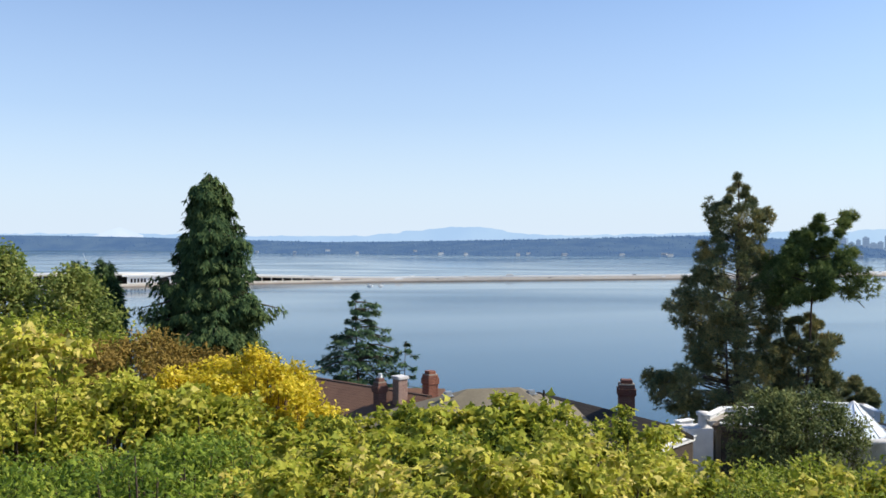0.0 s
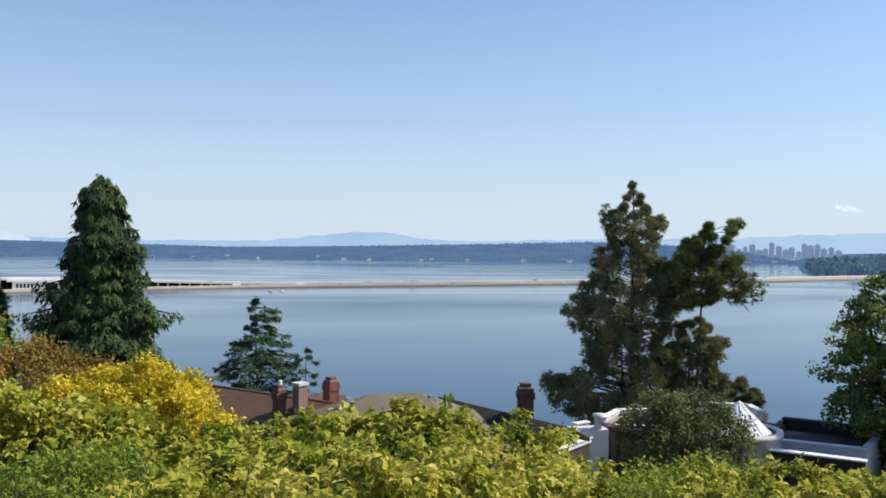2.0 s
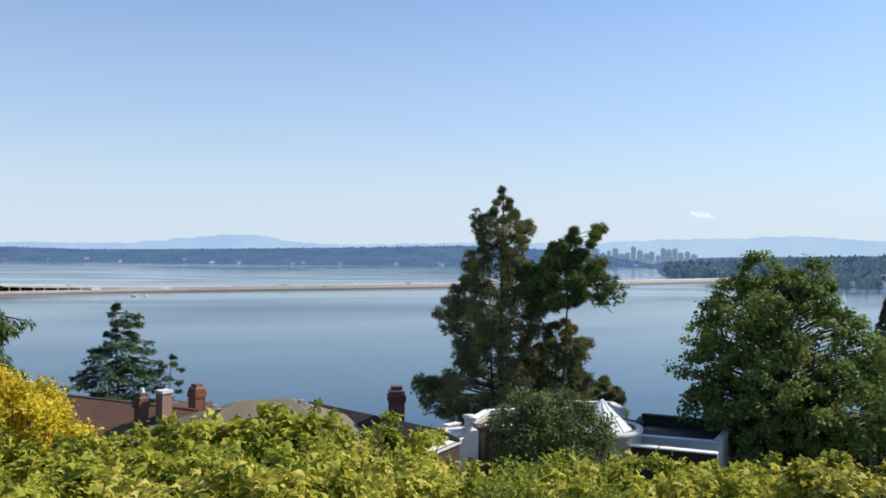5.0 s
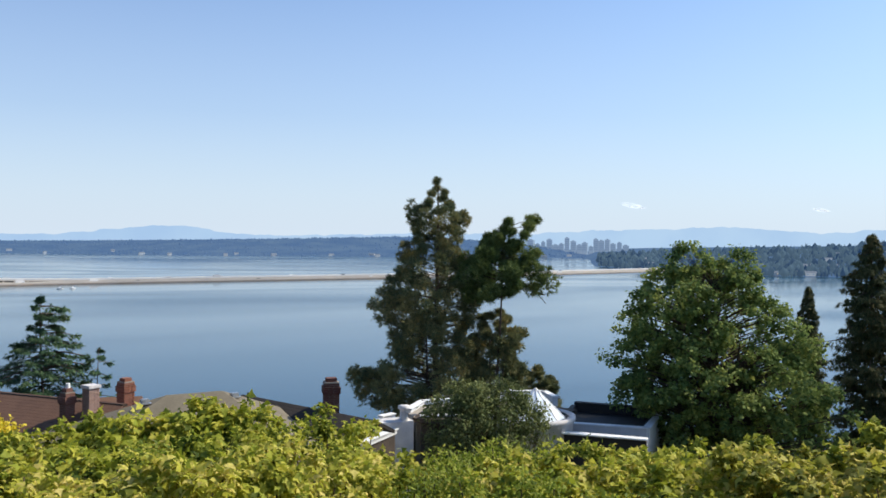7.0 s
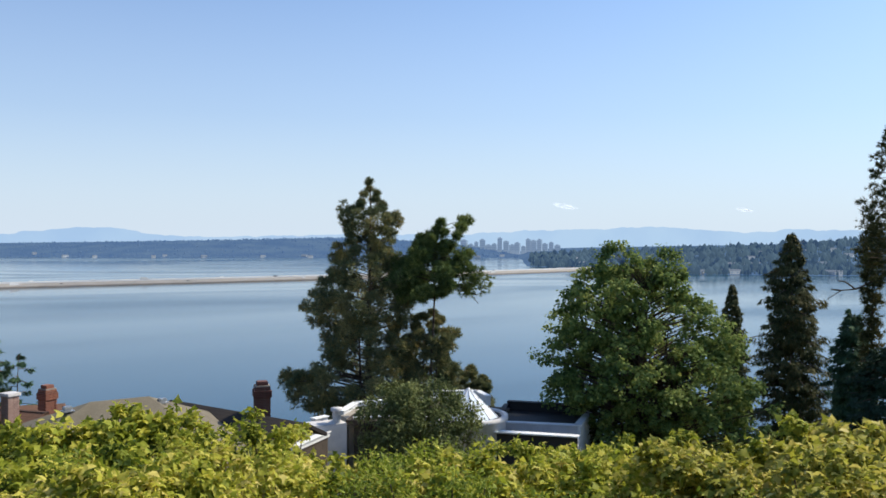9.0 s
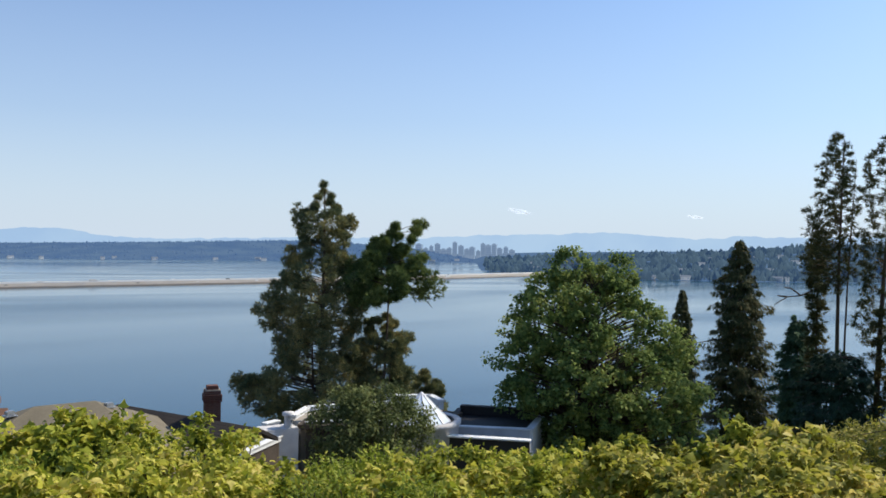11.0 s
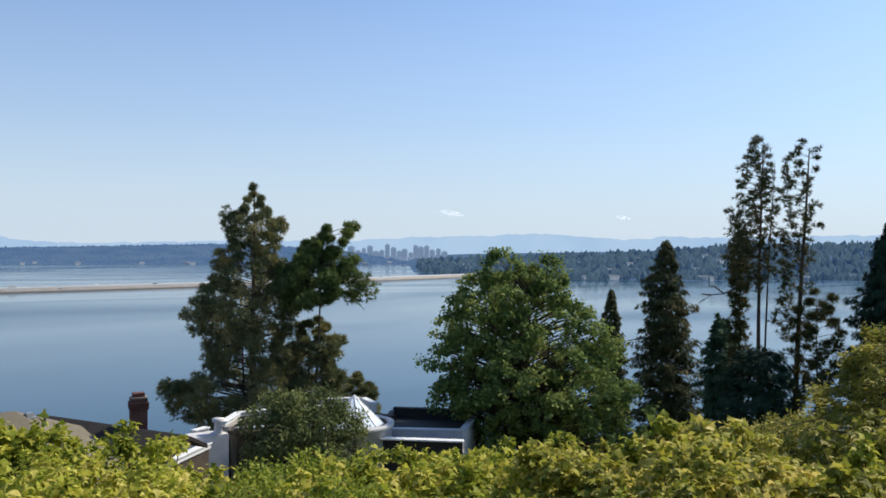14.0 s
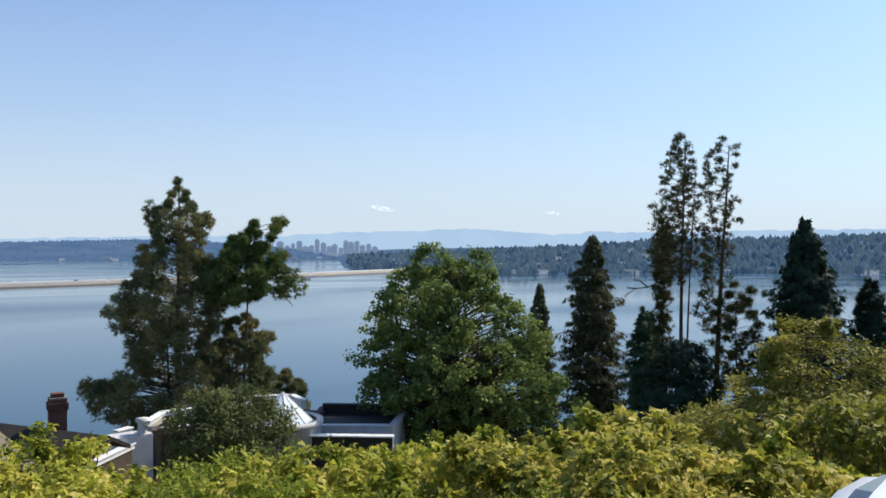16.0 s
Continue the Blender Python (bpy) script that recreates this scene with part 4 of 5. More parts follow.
part("bay", box(bmesh.new(), (0.1, 0.16, -8), ((LR - LL).length - 0.1, 2.4, -0.5), m), M_STUCCO, white)
# drum and glass skylight
DRUM = Vector((20.15, 43.15, 0))


def lathe(profile, sides=40):
    bm = bmesh.new()
    rows = [[bm.verts.new((r * math.cos(2 * math.pi * k / sides), r * math.sin(2 * math.pi * k / sides), z)) for k in range(sides)] for r, z in profile]
    for p, q in zip(rows, rows[1:]):
        for k in range(sides):
            bm.faces.new((p[k], p[(k + 1) % sides], q[(k + 1) % sides], q[k]))
    return bm


drum = part("drum", lathe([(2.3, -14), (2.3, -9.75), (2.42, -9.72), (2.42, -9.5), (2.1, -9.5), (2.08, -9.9), (1.6, -9.95)]), M_STUCCO, white, "pale stucco round drum wall", True)
drum.location = DRUM
sk = place("skylight", V(DRUM.x, DRUM.y, 0), 8, "conical glass skylight with white ribs on a round drum", "skylight")
gm, gt, gp = shader("sky_pale_glass")
# pale base colour paints in the bright sky that the panes reflect
gp.inputs["Base Color"].default_value = (0.75, 0.82, 0.88, 1)
gp.inputs["Roughness"].default_value = 0.12
gp.inputs["Specular IOR Level"].default_value = 0.8
TIP, RIM, NP = Vector((0.3, 0, -8.1)), 1.85, 10
for k in range(NP):
    p, q = [Vector((RIM * math.cos(2 * math.pi * i / NP), RIM * math.sin(2 * math.pi * i / NP), -9.62)) for i in (k, k + 1)]
    bm = bmesh.new()
    slab(bm, [TIP, p, q], 0.03)
    part("pane", bm, gm, sk)
    v, f = tubes([[(p, 0.045), (TIP, 0.035)]], 6)
    soup("rib", v, f, M_WHITE if k % 2 else M_METAL, sk)
part("rim", lathe([(1.95, -9.7), (2.06, -9.7), (2.06, -9.55), (1.95, -9.55), (1.95, -9.7)]), M_BLACK, sk, "dark rim ring")


# ---- a small fair-weather cloud ----
cm, ct, cp = shader("cloud_glow")
cp.inputs["Base Color"].default_value = (0.9, 0.92, 0.95, 1)
# emission makes the puffs glow in place of sunlit brightness
cp.inputs["Emission Color"].default_value = (0.9, 0.94, 1.0, 1)
cp.inputs["Emission Strength"].default_value = 0.75
soft_n = node(ct, "TexNoise", Scale=0.05, Detail=4.0)
cc = ct.nodes.new("ShaderNodeTexCoord")
ct.links.new(cc.outputs["Object"], soft_n.inputs["Vector"])
ct.links.new(ramp(ct, soft_n.outputs[0], [(0.4, (0, 0, 0)), (0.75, (0.2, 0.2, 0.2))]), cp.inputs["Alpha"])
for bearing, e, w, sd in ((31.35, 2.25, 58, 3), (42.5, 1.95, 36, 9)):
    cl = place("cloud", at(bearing, 4700, math.tan(radians(e)) * 4700), -bearing, "small thin white cloud above the mountains", "cloud", kind="structure")
    bm = bmesh.new()
    rr_ = random.Random(sd)
    for k in range(7):
        x = (k - 3) / 3.0 * w * 0.8
        s = bmesh.ops.create_icosphere(bm, subdivisions=3, radius=1.0)
        for vv in s["verts"]:
            q = vv.co * (1 + 0.35 * noise.noise(vv.co * 2.2 + Vector((k, sd, 0))))
            vv.co = Vector((x + q.x * w * 0.3, q.y * 15, q.z * w * 0.19 * (1.25 - abs(k - 2.4) / 4) - x * 0.22 + rr_.uniform(-3, 3)))
    part("puff", bm, cm, cl, smooth=True)

# ---- trees ----
tree("fir_tree", -15.0, 38, [(-9, 2.3, 2.6), (-4.7, 2.6, 2.85), (-3.9, 2.75, 2.75), (-3.2, 2.8, 2.6), (-2.3, 2.5, 2.15), (-1.5, 1.9, 1.9), (-0.64, 1.72, 1.8), (0.25, 1.45, 1.45), (0.63, 1.25, 1.22), (1.26, 1.08, 1.1), (1.76, 0.96, 0.92), (2.27, 0.66, 0.6), (2.5, 0.3, 0.3), (2.7, 0.03, 0.03)],
     M_FIR, 21, "fir", 460, 84, 0.36, 0.3, 0.8, "dense dark green fir tree with a broad pointed crown", core=0.5, fill=0.93, droop=1.3, ragged=0.15)
tree("cedar_tree", -5.2, 58, [(-10.5, 2.2, 2.2), (-9.0, 2.4, 2.0), (-8.5, 3.6, 2.3), (-8.1, 3.1, 2.5), (-7.6, 2.5, 2.1), (-6.8, 2.3, 1.75), (-6.2, 1.75, 1.7), (-5.6, 1.15, 0.9), (-5.0, 0.95, 0.9), (-4.5, 1.1, 1.55), (-4.1, 1.0, 0.2), (-3.6, 0.62, -0.5)],
     M_CEDAR, 22, "fir", 84, 84, 0.33, 0.2, 0.5, "open blue-green cedar with tiered branches behind the brown roof", core=0.72, fill=1.0, tier=0.62, lean=-0.55, droop=0.5)
tree("slender_cedar", -2.5, 57, [(-10, 0.8, 0.8), (-8.4, 1.0, 1.1), (-7.4, 0.7, 0.9), (-6.6, 0.1, 0.3)],
     M_CEDAR, 23, "fir", 12, 46, 0.3, 0.12, 0.4, "thin open cedar sapling with few branches", core=0.6)
tree("pine_tree", 18.75, 62, [(-13, 2.6, 1.6), (-11.7, 4.4, 1.8), (-10.9, 5.9, 2.2), (-10.3, 6.4, 2.5), (-9.3, 6.0, 3.0), (-8.6, 3.9, 3.0), (-7.4, 3.3, 3.0), (-5.85, 4.1, 3.0), (-4.7, 4.9, 2.6), (-2.9, 3.7, 3.3), (-1.4, 2.6, 2.4),
                              (-0.4, 2.3, 1.9), (0.55, 2.0, 2.2), (1.5, 1.9, 2.3), (2.3, 1.7, 1.35), (2.9, 1.1, 1.0), (3.4, 0.5, 0.6), (3.8, 0.22, 0.25), (4.15, 0.03, 0.03)],
     M_PINE, 31, "pads", 270, 20, 0.26, 0.36, 0.55, "tall ragged pine with brownish green needle tufts", core=0.74, fill=0.96, trunks=[(0, 0, 0.985, 0.34), (-0.9, 0.4, 0.7, 0.2)], pad=0.72, clusters=7, ragged=0.1,
     tops=((-4.3, -11.6), (-5.4, -11.2), (-6.2, -10.3), (-5.7, -9.5), (-4.6, -9.2), (-3.2, -7.6), (-4.1, -5.6), (-4.7, -4.8), (-4.0, -3.9), (-3.5, -3.0), (-2.5, -1.2), (2.2, 1.5), (-2.0, 2.3)))
leaning = tree("leaning_pine", 22.23, 61, [(-4.15, 1.6, 0.8), (-3.4, 2.2, 3.9), (-2.9, 2.4, 4.4), (-2.2, 2.4, 4.2), (-1.6, 2.3, 3.6), (-1.0, 2.0, 3.2), (-0.3, 0.6, 2.4), (0.3, -0.6, 2.2), (0.8, -1.9, 2.7), (1.3, -2.4, 2.8)],
     M_GREENPINE, 32, "pads", 68, 24, 0.29, 0.2, 0.5, "green pine leaning out beside the taller pine", core=0.4, lean=1.0, fill=0.88, trunks=[(0, 0, 0.9, 0.22), (0.45, 0.2, 0.72, 0.14)], pad=0.8, clusters=10,
     tops=((-1.5, -3.7), (4.2, -3.0), (3.6, -3.1), (3.9, -2.4), (-2.0, -2.4), (3.2, -1.7), (-1.8, -1.5), (3.3, -1.0), (-0.4, -0.2), (2.2, -0.3), (-0.2, 0.25), (2.5, 0.3), (2.9, 0.9), (3.2, 1.4)))
tree("olive_pine", 22.3, 62.5, [(-13, 2.2, 2.2), (-10.9, 2.2, 2.0), (-10.1, 2.2, 2.5), (-9.0, 2.1, 2.6), (-7.8, 1.9, 2.1), (-6.8, 1.5, 2.3), (-5.85, 0.9, 1.5), (-5.2, 0.6, 0.9)],
     M_PINE, 34, "pads", 72, 24, 0.28, 0.16, 0.5, "olive pine with layered boughs beneath the leaning pine", core=0.6, fill=1.0, pad=0.85, clusters=10,
     tops=((2.4, -9.2), (2.2, -10.2), (2.0, -7.8), (2.3, -6.7), (1.3, -5.7)))
tree("small_pine", 25.5, 66, [(-14, 3.4, 1.8), (-12.3, 3.6, 1.8), (-11.4, 2.9, 1.7), (-10.4, 1.5, 1.2), (-9.7, 0.3, 0.3)], M_PINE, 33, "pads", 60, 26, 0.28, 0.15, 0.6, "small rounded pine behind the white house")
tree("broadleaf_tree", 36.5, 54, [(-16, 4, 6), (-13, 4.6, 6.6), (-11.8, 5.2, 6.9), (-10.4, 6.0, 7.2), (-9.4, 6.7, 7.1), (-8.6, 6.3, 6.5), (-7.1, 6.3, 5.7), (-5.9, 5.7, 5.2), (-5.0, 5.2, 3.9), (-3.7, 4.4, 3.0), (-2.5, 3.3, 2.3), (-1.9, 2.5, 1.8)],
     M_BROAD, 41, "broad", 1150, 64, 0.22, 0.3, 0.55, "large green broadleaf tree with a rounded twin crown", trunks=[(0.3, 0, 0.9, 0.34), (-2.2, 0.3, 0.95, 0.22), (1.6, -0.3, 0.85, 0.2)], core=0.5, lobe=1.2,
     tops=((-1.5, -0.1), (1.35, -0.55), (-2.2, -1.0), (1.7, -1.3), (-1.2, -1.1), (1.0, -1.5), (-2.9, -2.0), (5.0, -4.9), (2.5, -2.7), (3.2, -3.6), (3.9, -4.5), (4.6, -5.6)))
tree("slim_cypress", 41.9, 90, [(-20, 1.3, 1.7), (-14.2, 1.2, 1.7), (-9.8, 1.2, 1.4), (-6.5, 0.65, 0.75), (-4.2, 0.06, 0.06)], M_CYPRESS, 51, "fir", 240, 60, 0.4, 0.2, 0.8, "slim dark cypress at the lake side", fill=1.15, droop=1.0, ragged=0.2)
tree("cypress_tree", 45.35, 78, [(-24, 2.9, 3.1), (-15.8, 2.9, 3.1), (-10.9, 2.8, 3.0), (-7.5, 2.35, 2.6), (-5.1, 2.0, 2.1), (-2.75, 1.75, 1.6), (-1.06, 1.0, 0.85), (0.1, 0.45, 0.4), (0.9, 0.05, 0.05)],
     M_CYPRESS, 52, "fir", 430, 60, 0.46, 0.35, 0.8, "tall dark brownish cypress", fill=1.1, droop=1.0, ragged=0.2)
tree("dark_fir", 48.75, 72, [(-20, 1.8, 2.0), (-12.3, 1.8, 1.8), (-9.6, 1.8, 1.75), (-7.7, 1.5, 1.3), (-6.4, 0.9, 0.9), (-5.2, 0.06, 0.06)], M_CEDAR, 53, "fir", 230, 50, 0.5, 0.25, 0.8, "dark fir with drooping branches between taller trees")
tree("lanky_pine", 50.7, 58, [(-2.6, 0.6, 0.6), (-1.8, 1.7, 1.0), (-0.8, 1.8, 1.7), (0.75, 1.3, 1.7), (1.8, 2.1, 1.8), (2.8, 1.35, 1.8), (3.8, 1.35, 1.8), (4.8, 0.9, 1.2), (6.1, 0.6, 1.2), (6.95, -0.2, 0.7)],
     M_CYPRESS, 61, "pads", 125, 8, 0.23, 0.3, 0.42, "tall lanky pine with a thin see-through crown", group="lanky pines", core=0.45, lean=0.5, trunks=[(0.0, 0, 0.99, 0.22), (0.7, 0.3, 0.95, 0.12)], pad=0.6, clusters=4)
tree("lanky_pine", 52.55, 57, [(-5.6, 0.5, 1.2), (-4.8, 0.9, 2.6), (-3.6, 0.9, 2.7), (-2.8, 0.5, 1.6), (-1.4, 0.4, 1.4), (0.0, 0.5, 2.3), (0.6, 0.4, 2.4), (1.8, -0.1, 2.2), (3.5, 0.0, 2.0), (5.2, 0.3, 1.9), (5.9, -0.4, 1.9), (6.5, -0.9, 1.4)],
     M_CYPRESS, 62, "pads", 100, 8, 0.23, 0.27, 0.42, "tall lanky pine with a bare lower trunk", group="lanky pines", core=0.4, lean=1.25, pad=0.6, clusters=4)
bare = tree("lanky_pine", 49.8, 60, [(-9, 0.7, 0.7), (-6.4, 0.55, 0.55), (-2.6, 0.4, 0.4), (-0.7, 0.75, 0.55), (0.6, 0.5, 0.5), (1.2, 0.1, 0.2)],
     M_CYPRESS, 63, "pine", 30, 20, 0.30, 0.16, 0.45, "dark slender pine with bare branches", group="lanky pines", core=0.3)
for owner, b, dd, limb in ((bare, 49.8, 60, [(0.3, -2.3), (-0.9, -2.95), (-1.7, -3.05), (-2.5, -3.6)]), (bare, 49.8, 60, [(-0.9, -2.95), (-1.5, -2.5), (-1.9, -2.45)]), (bare, 49.8, 60, [(-1.7, -3.05), (-2.3, -3.0)]),
                           (leaning, 22.66, 61, [(1.2, -2.4), (2.3, -3.0), (3.2, -3.6), (3.9, -4.4)]), (leaning, 22.66, 61, [(3.2, -3.6), (3.8, -3.8)])):
    g = float(ground_z(np.array(b), np.array(dd))) - 0.2
    v, f = tubes([[((x, -0.2, z - g), 0.06 - 0.012 * i) for i, (x, z) in enumerate(limb)]], 6)
    soup("bare_branch", v, f, M_BARK, owner, "bare dead branch")
tree("olive_thicket", 54.3, 56, [(-13, 1.4, 1.4), (-7, 1.5, 1.6), (-5.2, 1.5, 1.8), (-4.0, 1.4, 1.6), (-3.0, 0.9, 1.2), (-2.5, 0.2, 0.3)],
     M_CYPRESS, 65, "pads", 70, 12, 0.26, 0.14, 0.5, "thin olive foliage beside the lanky pines", core=0.4, pad=0.7, clusters=6)
tree("dark_thicket", 51.2, 56, [(-20, 3.0, 2.3), (-11.6, 3.1, 2.3), (-9.4, 3.0, 2.3), (-7.4, 2.6, 2.2), (-6.0, 1.3, 1.5)], M_DARKFIR, 64, "fir", 330, 70, 0.36, 0.2, 0.9, "dark thicket at the foot of the lanky pines", "bush")
tree("dark_conifer", 58.2, 60, [(-18, 2.8, 2.9), (-9, 2.75, 2.85), (-6.1, 2.6, 2.7), (-4.3, 2.4, 2.5), (-2.5, 1.9, 2.0), (-1.05, 1.4, 1.4), (0.4, 0.8, 0.75), (1.1, 0.3, 0.3), (1.8, 0.05, 0.05)], M_DARKFIR, 71, "fir", 560, 70, 0.38, 0.35, 0.8, "dark green pyramid-shaped conifer on the slope", fill=1.03, core=0.5, droop=1.1, ragged=0.17)
tree("dark_conifer", 61.8, 62, [(-18, 1.4, 1.7), (-9.7, 1.3, 1.7), (-6.1, 1.1, 1.35), (-3.6, 0.75, 0.7), (-2.2, 0.05, 0.05)], M_DARKFIR, 72, "fir", 240, 70, 0.42, 0.3, 0.9, "smaller dark conifer beside the pyramid-shaped one", fill=1.1)
tree("green_tree", -26.9, 32, [(-7, 1.6, 1.6), (-4, 1.6, 1.55), (-2.9, 1.6, 1.4), (-1.8, 1.3, 1.05), (-0.9, 0.8, 0.6), (-0.35, 0.2, 0.1)], M_LIGHTGREEN, 81, "broad", 260, 110, 0.13, 0.16, 0.5, "rounded green broadleaf tree at the edge of the slope")
tree("green_tree", -23.1, 31, [(-7, 1.6, 1.9), (-4.4, 1.5, 1.9), (-3.3, 1.5, 1.6), (-2.4, 1.2, 1.3), (-1.6, 0.85, 0.85), (-1.0, 0.2, 0.2)], M_LIGHTGREEN, 82, "broad", 260, 110, 0.12, 0.16, 0.5, "light green broadleaf tree beside a dark conifer")
tree("dark_conifer", -21.3, 40, [(-8, 1.1, 1.3), (-4.8, 1.0, 1.25), (-3.8, 1.0, 1.2), (-2.6, 0.8, 0.8), (-1.6, 0.45, 0.45), (-0.95, 0.04, 0.04)], M_FIR, 83, "fir", 170, 46, 0.36, 0.2, 0.8, "small dark conifer behind the light green tree")
tree("dark_conifer", -22.7, 44, [(-8, 0.9, 0.9), (-2.6, 0.7, 0.7), (-1.7, 0.45, 0.45), (-1.1, 0.05, 0.05)], M_FIR, 84, "fir", 120, 46, 0.36, 0.2, 0.8, "small dark conifer half hidden by green foliage")

# ---- shrubs ----
def shrub(name, b, d, top, half, deep, material, seed, label, clump=0.5, each=70, size=0.2, shape=OVAL, n=60, stretch=2.4, dome=0.8, sprigs=0):
    """A rounded shrub: its top at height top from the first eye, reaching half to both sides."""
    g = float(ground_z(np.array(b), np.array(d)))
    h = top - g
    ob = place(name, at(b, d, g), -b, label, "shrub")
    rng = np.random.default_rng(seed)
    u = rng.random((n, 2)) * 2 * np.pi
    r = rng.random(n) ** 0.5
    x, y = half * r * np.cos(u[:, 0]), deep * r * np.sin(u[:, 0])
    lid = h - clump * 0.6 - dome * r ** 2 * (0.4 + 0.6 * rng.random(n)) + 0.32 * np.sin(x * 2.6 + seed) * np.cos(y * 2.3 + seed)
    z = lid - stretch * rng.random(n) ** 2.2
    c = np.stack([x, y, np.maximum(z, 0.3)], axis=1)
    radii = clump * (0.6 + 0.6 * rng.random(n))
    if sprigs:
        q = c[rng.integers(0, n, sprigs)] + np.stack([rng.normal(size=sprigs) * 0.2, rng.normal(size=sprigs) * 0.2, 0 * rng.random(sprigs)], axis=1)
        q[:, 2] = h - 0.25 + 0.3 * rng.random(sprigs) - dome * 0.4 * ((q[:, 0] / half) ** 2 + (q[:, 1] / deep) ** 2)
        c = np.concatenate([c, q])
        radii = np.concatenate([radii, 0.1 + 0.12 * rng.random(sprigs)])
    stems = []
    for p in c[:: 2]:
        foot = np.array([p[0] * 0.35, p[1] * 0.35, -0.3])
        stems.append([(foot, 0.035), ((foot + p) / 2 + (0.1, 0, 0.15), 0.025), (p, 0.01)])
    v, f = tubes(stems, 5)
    tagged(soup("branchwork", v, f, M_BARK, ob), kind="stuff")
    s, w = clump_leaves(rng, c, radii, each, 0.8, 0.3)
    ups = w * 0.5 + np.array([0, 0, 0.9]) + rng.normal(size=w.shape) * 0.4
    ways = w * 0.7 + rng.normal(size=w.shape) * 0.8 - np.array([0, 0, 0.35])
    v, f = scatter(shape, s, ways, ups, size * (0.5 + 0.9 * rng.random(len(s))))
    tagged(soup("foliage", v, f, material, ob), kind="stuff")
    return ob


# the belt of maple sprouts and brambles along the slope: bearing, height of its crest at 16 m
BELT = [(-36, -2.4), (-27, -2.35), (-20.8, -2.5), (-12.3, -3.05), (-7.5, -3.5), (-6.1, -3.7), (-4.1, -3.4), (-2.31, -3.19), (-1.03, -3.05), (1.2, -2.89), (3.5, -3.01), (5.85, -3.09), (8.06, -3.09), (9.87, -3.23), (11.71, -3.57), (12.75, -3.81), (14.08, -3.94), (16.68, -3.87), (19.67, -3.77), (23.39, -3.67), (25.61, -3.68), (27.45, -3.76), (30.7, -3.69), (34.24, -3.69), (37.65, -3.68), (40.8, -3.65), (43.8, -3.2), (46.4, -3.05), (50.5, -3.3), (54, -3.5), (58, -3.6), (64, -3.8), (74, -4)]
count = 0
for row, (d, lift) in enumerate(((17.2, 0.0), (15.2, 0.0), (13.2, 0.0), (11.2, -0.05))):
    step = math.degrees(1.9 / d)
    b = -34 + (row % 2) * step / 2
    while b < 70:
        t = np.array(BELT)
        top = float(np.interp(b, t[:, 0], t[:, 1])) * d / 16.0 if row == 0 else float(np.interp(b, t[:, 0], t[:, 1]))
        top = max(top, -3.9) if row else top
        if row:
            top = min(top, -0.217 * d + 0.0) if row < 3 else min(top, -0.24 * d)
        green = (b < -14 and row > 0) or (row > 1 and rng.random() < 0.55) or (28 > b > 14 and rng.random() < 0.3)
        leaf = rng.uniform(0.085, 0.115) if green else rng.uniform(0.11, 0.16)
        shrub("maple_sprout" if not green else "bramble_shrub", b + rng.uniform(-1, 1), d + rng.uniform(-0.5, 0.5), top + lift + rng.uniform(-0.16, 0.16), 1.35, 1.35, M_TAN if b > 41 and rng.random() < 0.6 else M_LUSH if green and b < -8 else M_GREENSHRUB if green else M_MAPLE, 200 + count,
              "bushy green shrub in the belt below the road" if green else "yellow-green maple sprouts with lobed leaves below the road", 0.3, 62, leaf, OVAL if green else MAPLE, 62 if green else 52, 1.1, 0.8, 0 if green else 9)
        count += 1
        b += step
shrub("golden_shrub", -13.2, 22.5, -2.95, 2.1, 1.6, M_YELLOW, 101, "bright golden-yellow shrub rising above the belt", 0.3, 110, 0.095, BROADLEAF, 190, 1.8, 1.2)
shrub("golden_shrub", -9.0, 21.5, -3.85, 0.85, 0.9, M_YELLOW, 102, "smaller golden-yellow shrub next to the brown roof", 0.28, 100, 0.095, BROADLEAF, 50, 1.6)
shrub("bronze_shrub", -20.3, 25, -2.55, 3.4, 2.0, M_BROWN, 103, "bronze-brown leafy shrub on the slope", 0.42, 90, 0.13, OVAL, 190, 2.2, 1.4)
shrub("maple_shrub", -26.8, 19, -1.75, 2.0, 1.6, M_MAPLE, 104, "yellow-green maple shrub with large leaves", 0.4, 90, 0.16, MAPLE, 80, 2.0, 1.3)
shrub("green_shrub", -25.5, 27, -2.1, 3.2, 2.0, M_GREENSHRUB, 105, "light green shrub below the trees", 0.5, 90, 0.15, OVAL, 90, 2.2, 1.3)
shrub("willow_shrub", 22.0, 40, -6.45, 2.8, 2.0, M_OLIVE, 106, "grey-green willowy shrub in front of the white house", 0.5, 120, 0.16, OVAL, 210, 3.0, 1.9)
for b, top, half, seed in ((39.3, -3.6, 0.24, 107), (45.9, -3.3, 0.2, 111), (43.6, -3.4, 0.16, 112), (56.9, -3.35, 0.22, 113)):
    shrub("tall_sprout", b, 17, top, half, half, M_MAPLE, seed, "upright maple sprout with hanging leaves above the belt", 0.16, 24, 0.15, MAPLE, 13, 1.3, 0.2)
shrub("olive_shrub", 54.6, 33, -5.6, 2.6, 2.0, M_LAYERED, 115, "olive shrub at the foot of the layered maple", 0.45, 100, 0.13, OVAL, 120, 3.0, 1.4)
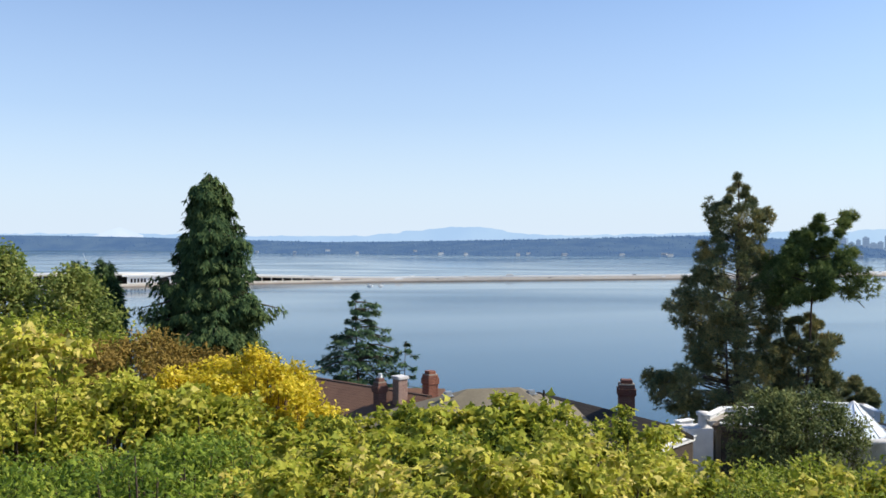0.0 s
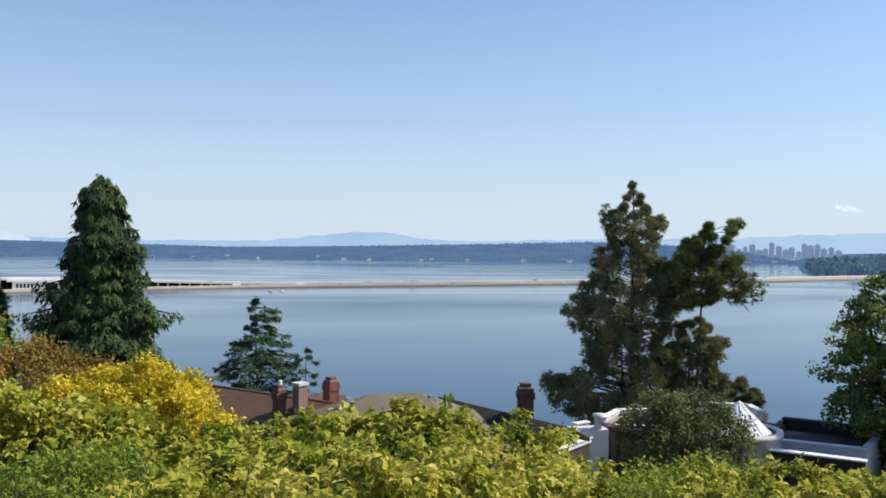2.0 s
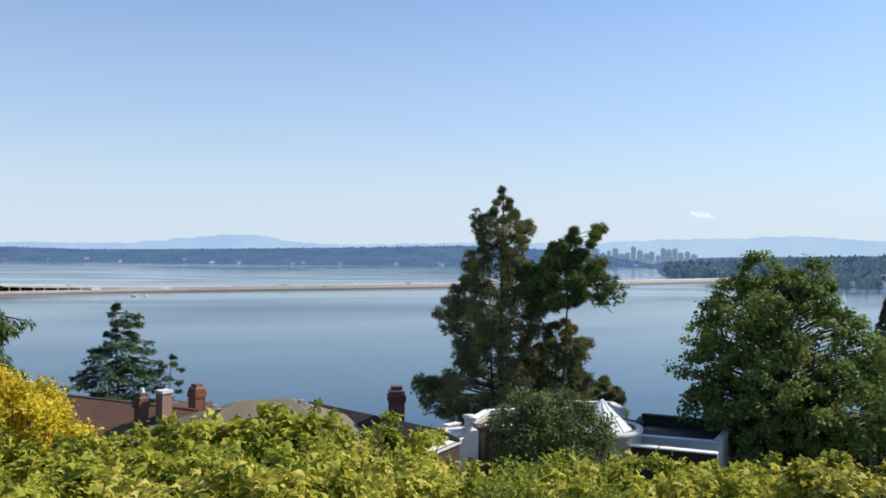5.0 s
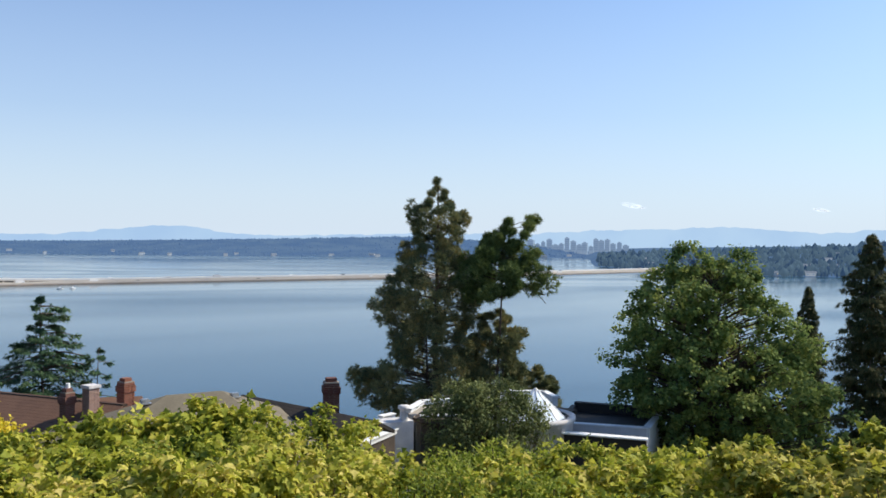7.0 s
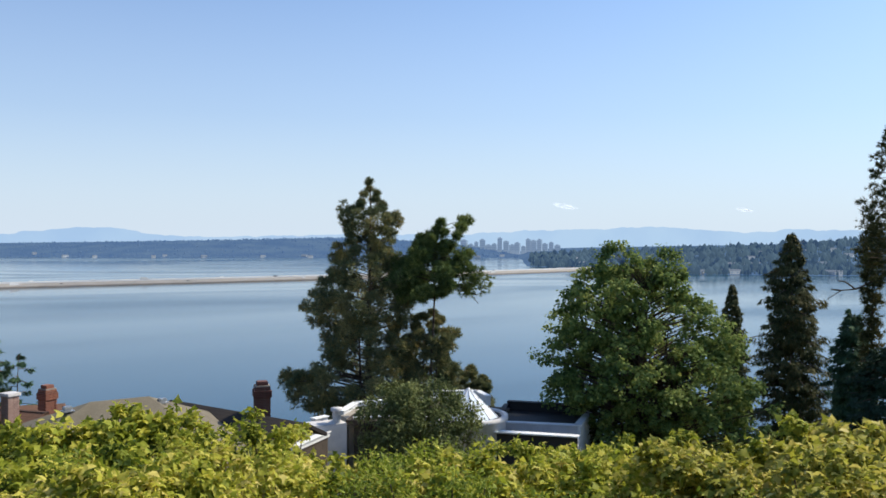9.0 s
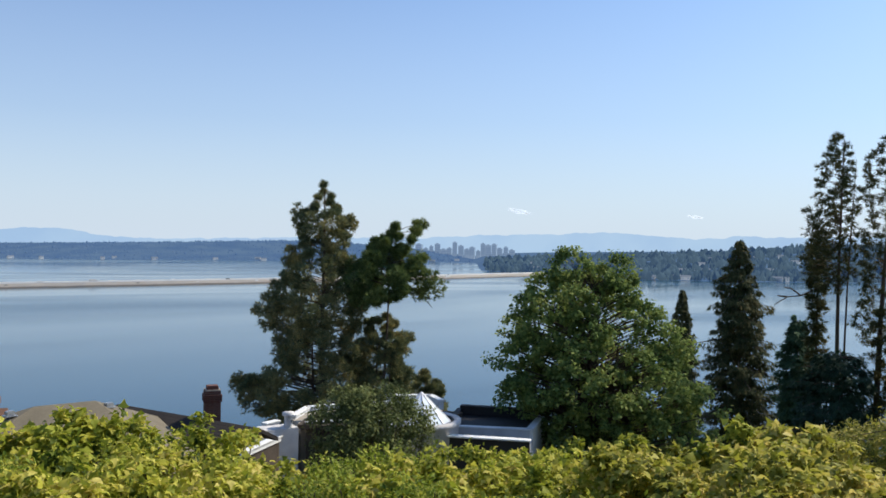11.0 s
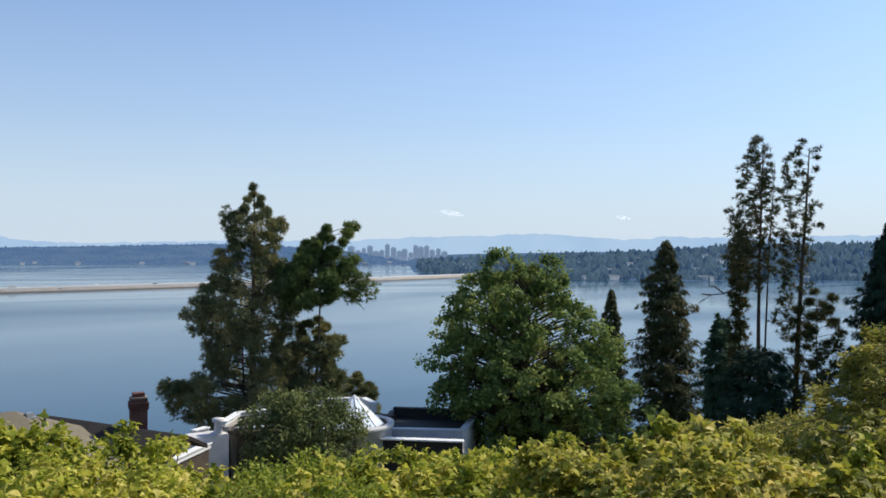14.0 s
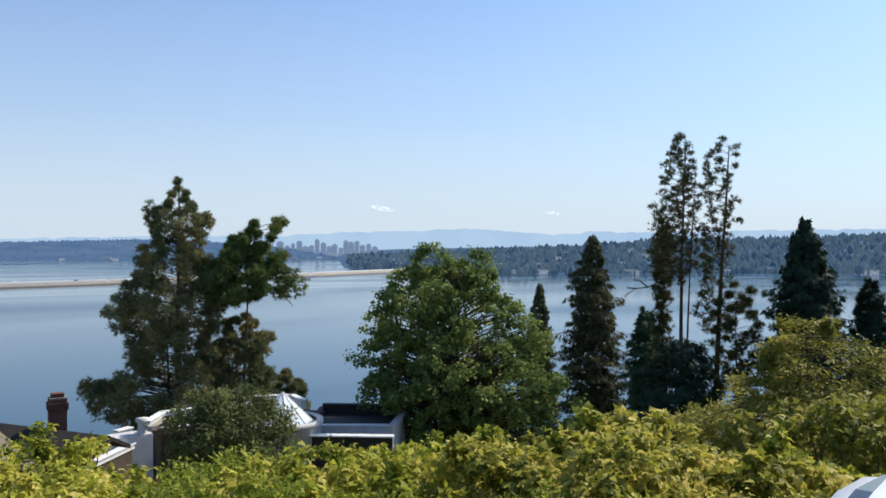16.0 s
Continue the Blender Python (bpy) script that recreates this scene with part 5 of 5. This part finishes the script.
tree("layered_maple", 58.6, 30, [(-9, 3.2, 4.2), (-6.0, 3.4, 4.2), (-5.0, 3.0, 4.0), (-4.2, 2.4, 3.6), (-3.6, 1.9, 3.2), (-3.0, 1.6, 2.4), (-2.55, 1.0, 1.2), (-2.3, 0.2, 0.3)],
     M_LAYERED, 108, "fir", 130, 230, 0.125, 0.14, 0.85, "olive-green maple with flat layered boughs and yellow tips", core=0.6, tier=0.62, shape=MAPLE, droop=0.1, ragged=0.2)
shrub("layered_shrub", 61.5, 22, -3.45, 2.6, 2.2, M_LAYERED, 109, "yellow-olive maple shrub at the road's edge", 0.42, 80, 0.16, MAPLE, 100, 2.2, 1.3)

# ---- road side ----
road = tagged(part("road", slab(bmesh.new(), [V(-14, -9, -2.37), V(12, -9, -2.37), V(12, 2.9, -2.37), V(3.0, 3.2, -2.37), V(-14, 3.2, -2.37)], 2.6), M_ASPHALT), "grey asphalt road along the top of the slope", "road", kind="structure")


def parked_car(p, turn):
    ob = place("parked_car", p, turn, "white parked car at the road's edge", "car")
    paint, t, pp = shader("white_car_paint")
    pp.inputs["Base Color"].default_value = (0.8, 0.8, 0.8, 1)
    pp.inputs["Roughness"].default_value = 0.35
    glass, t, gp = shader("car_glass")
    gp.inputs["Base Color"].default_value = (0.02, 0.025, 0.03, 1)
    gp.inputs["Roughness"].default_value = 0.05
    side = [(-2.2, 0.35), (-2.25, 0.75), (-2.1, 0.95), (-1.3, 1.0), (1.0, 0.98), (2.0, 0.85), (2.2, 0.7), (2.2, 0.35)]
    bm = bmesh.new()
    rows = [[bm.verts.new((x, y, z if abs(y) < 0.8 else z * 0.97)) for x, z in side] for y in (-0.9, -0.78, 0.78, 0.9)]
    for a, b in zip(rows, rows[1:]):
        for i in range(len(side)):
            bm.faces.new((a[i], a[(i + 1) % len(side)], b[(i + 1) % len(side)], b[i]))
    bm.faces.new(rows[0])
    bm.faces.new(rows[-1][::-1])
    bmesh.ops.bevel(bm, geom=list(bm.edges), offset=0.05, segments=3, affect="EDGES")
    part("body", bm, paint, ob, smooth=True)
    roof = [(-1.35, 1.0), (-0.9, 1.34), (-0.6, 1.44), (-0.2, 1.47), (0.25, 1.43), (1.15, 0.98)]
    bm = bmesh.new()
    rows = [[bm.verts.new((x, y * (1 if z < 1.1 else 0.82), z)) for x, z in roof] for y in (-0.8, 0.8)]
    for i in range(len(roof) - 1):
        bm.faces.new((rows[0][i], rows[0][i + 1], rows[1][i + 1], rows[1][i]))
    bm.faces.new(rows[0])
    bm.faces.new(rows[1][::-1])
    part("cabin_glass", bm, glass, ob, "dark tinted windows")
    bm = bmesh.new()
    rows = [[bm.verts.new((x, y * 0.8 * (1 if z < 1.1 else 0.9), z + 0.02 - 0.05 * abs(y) ** 3)) for x, z in ((-1.5, 1.02), (-0.95, 1.36), (-0.6, 1.45), (-0.2, 1.48), (0.2, 1.45), (0.4, 1.36))] for y in np.linspace(-1, 1, 9)]
    for a, b in zip(rows, rows[1:]):
        for i in range(5):
            bm.faces.new((a[i], a[i + 1], b[i + 1], b[i]))
    r = part("roof", bm, paint, ob, "white curved roof panel", True)
    r.modifiers.new("thick", "SOLIDIFY").thickness = 0.03
    for x in (-1.35, 1.35):
        for y in (-0.82, 0.82):
            w = part("wheel", lathe([(0.01, -0.1), (0.2, -0.1), (0.3, -0.09), (0.33, -0.05), (0.33, 0.05), (0.3, 0.09), (0.2, 0.1), (0.01, 0.1)], 24), M_BLACK, ob, "black tyre", True)
            w.matrix_basis = pose(x, y, 0.33, 90)
            rim = part("rim", lathe([(0.01, -0.11), (0.19, -0.11), (0.2, 0.11), (0.01, 0.11)], 16), M_METAL, w)
    return ob


parked_car(at(74.8, 3.95, -2.37), 16)
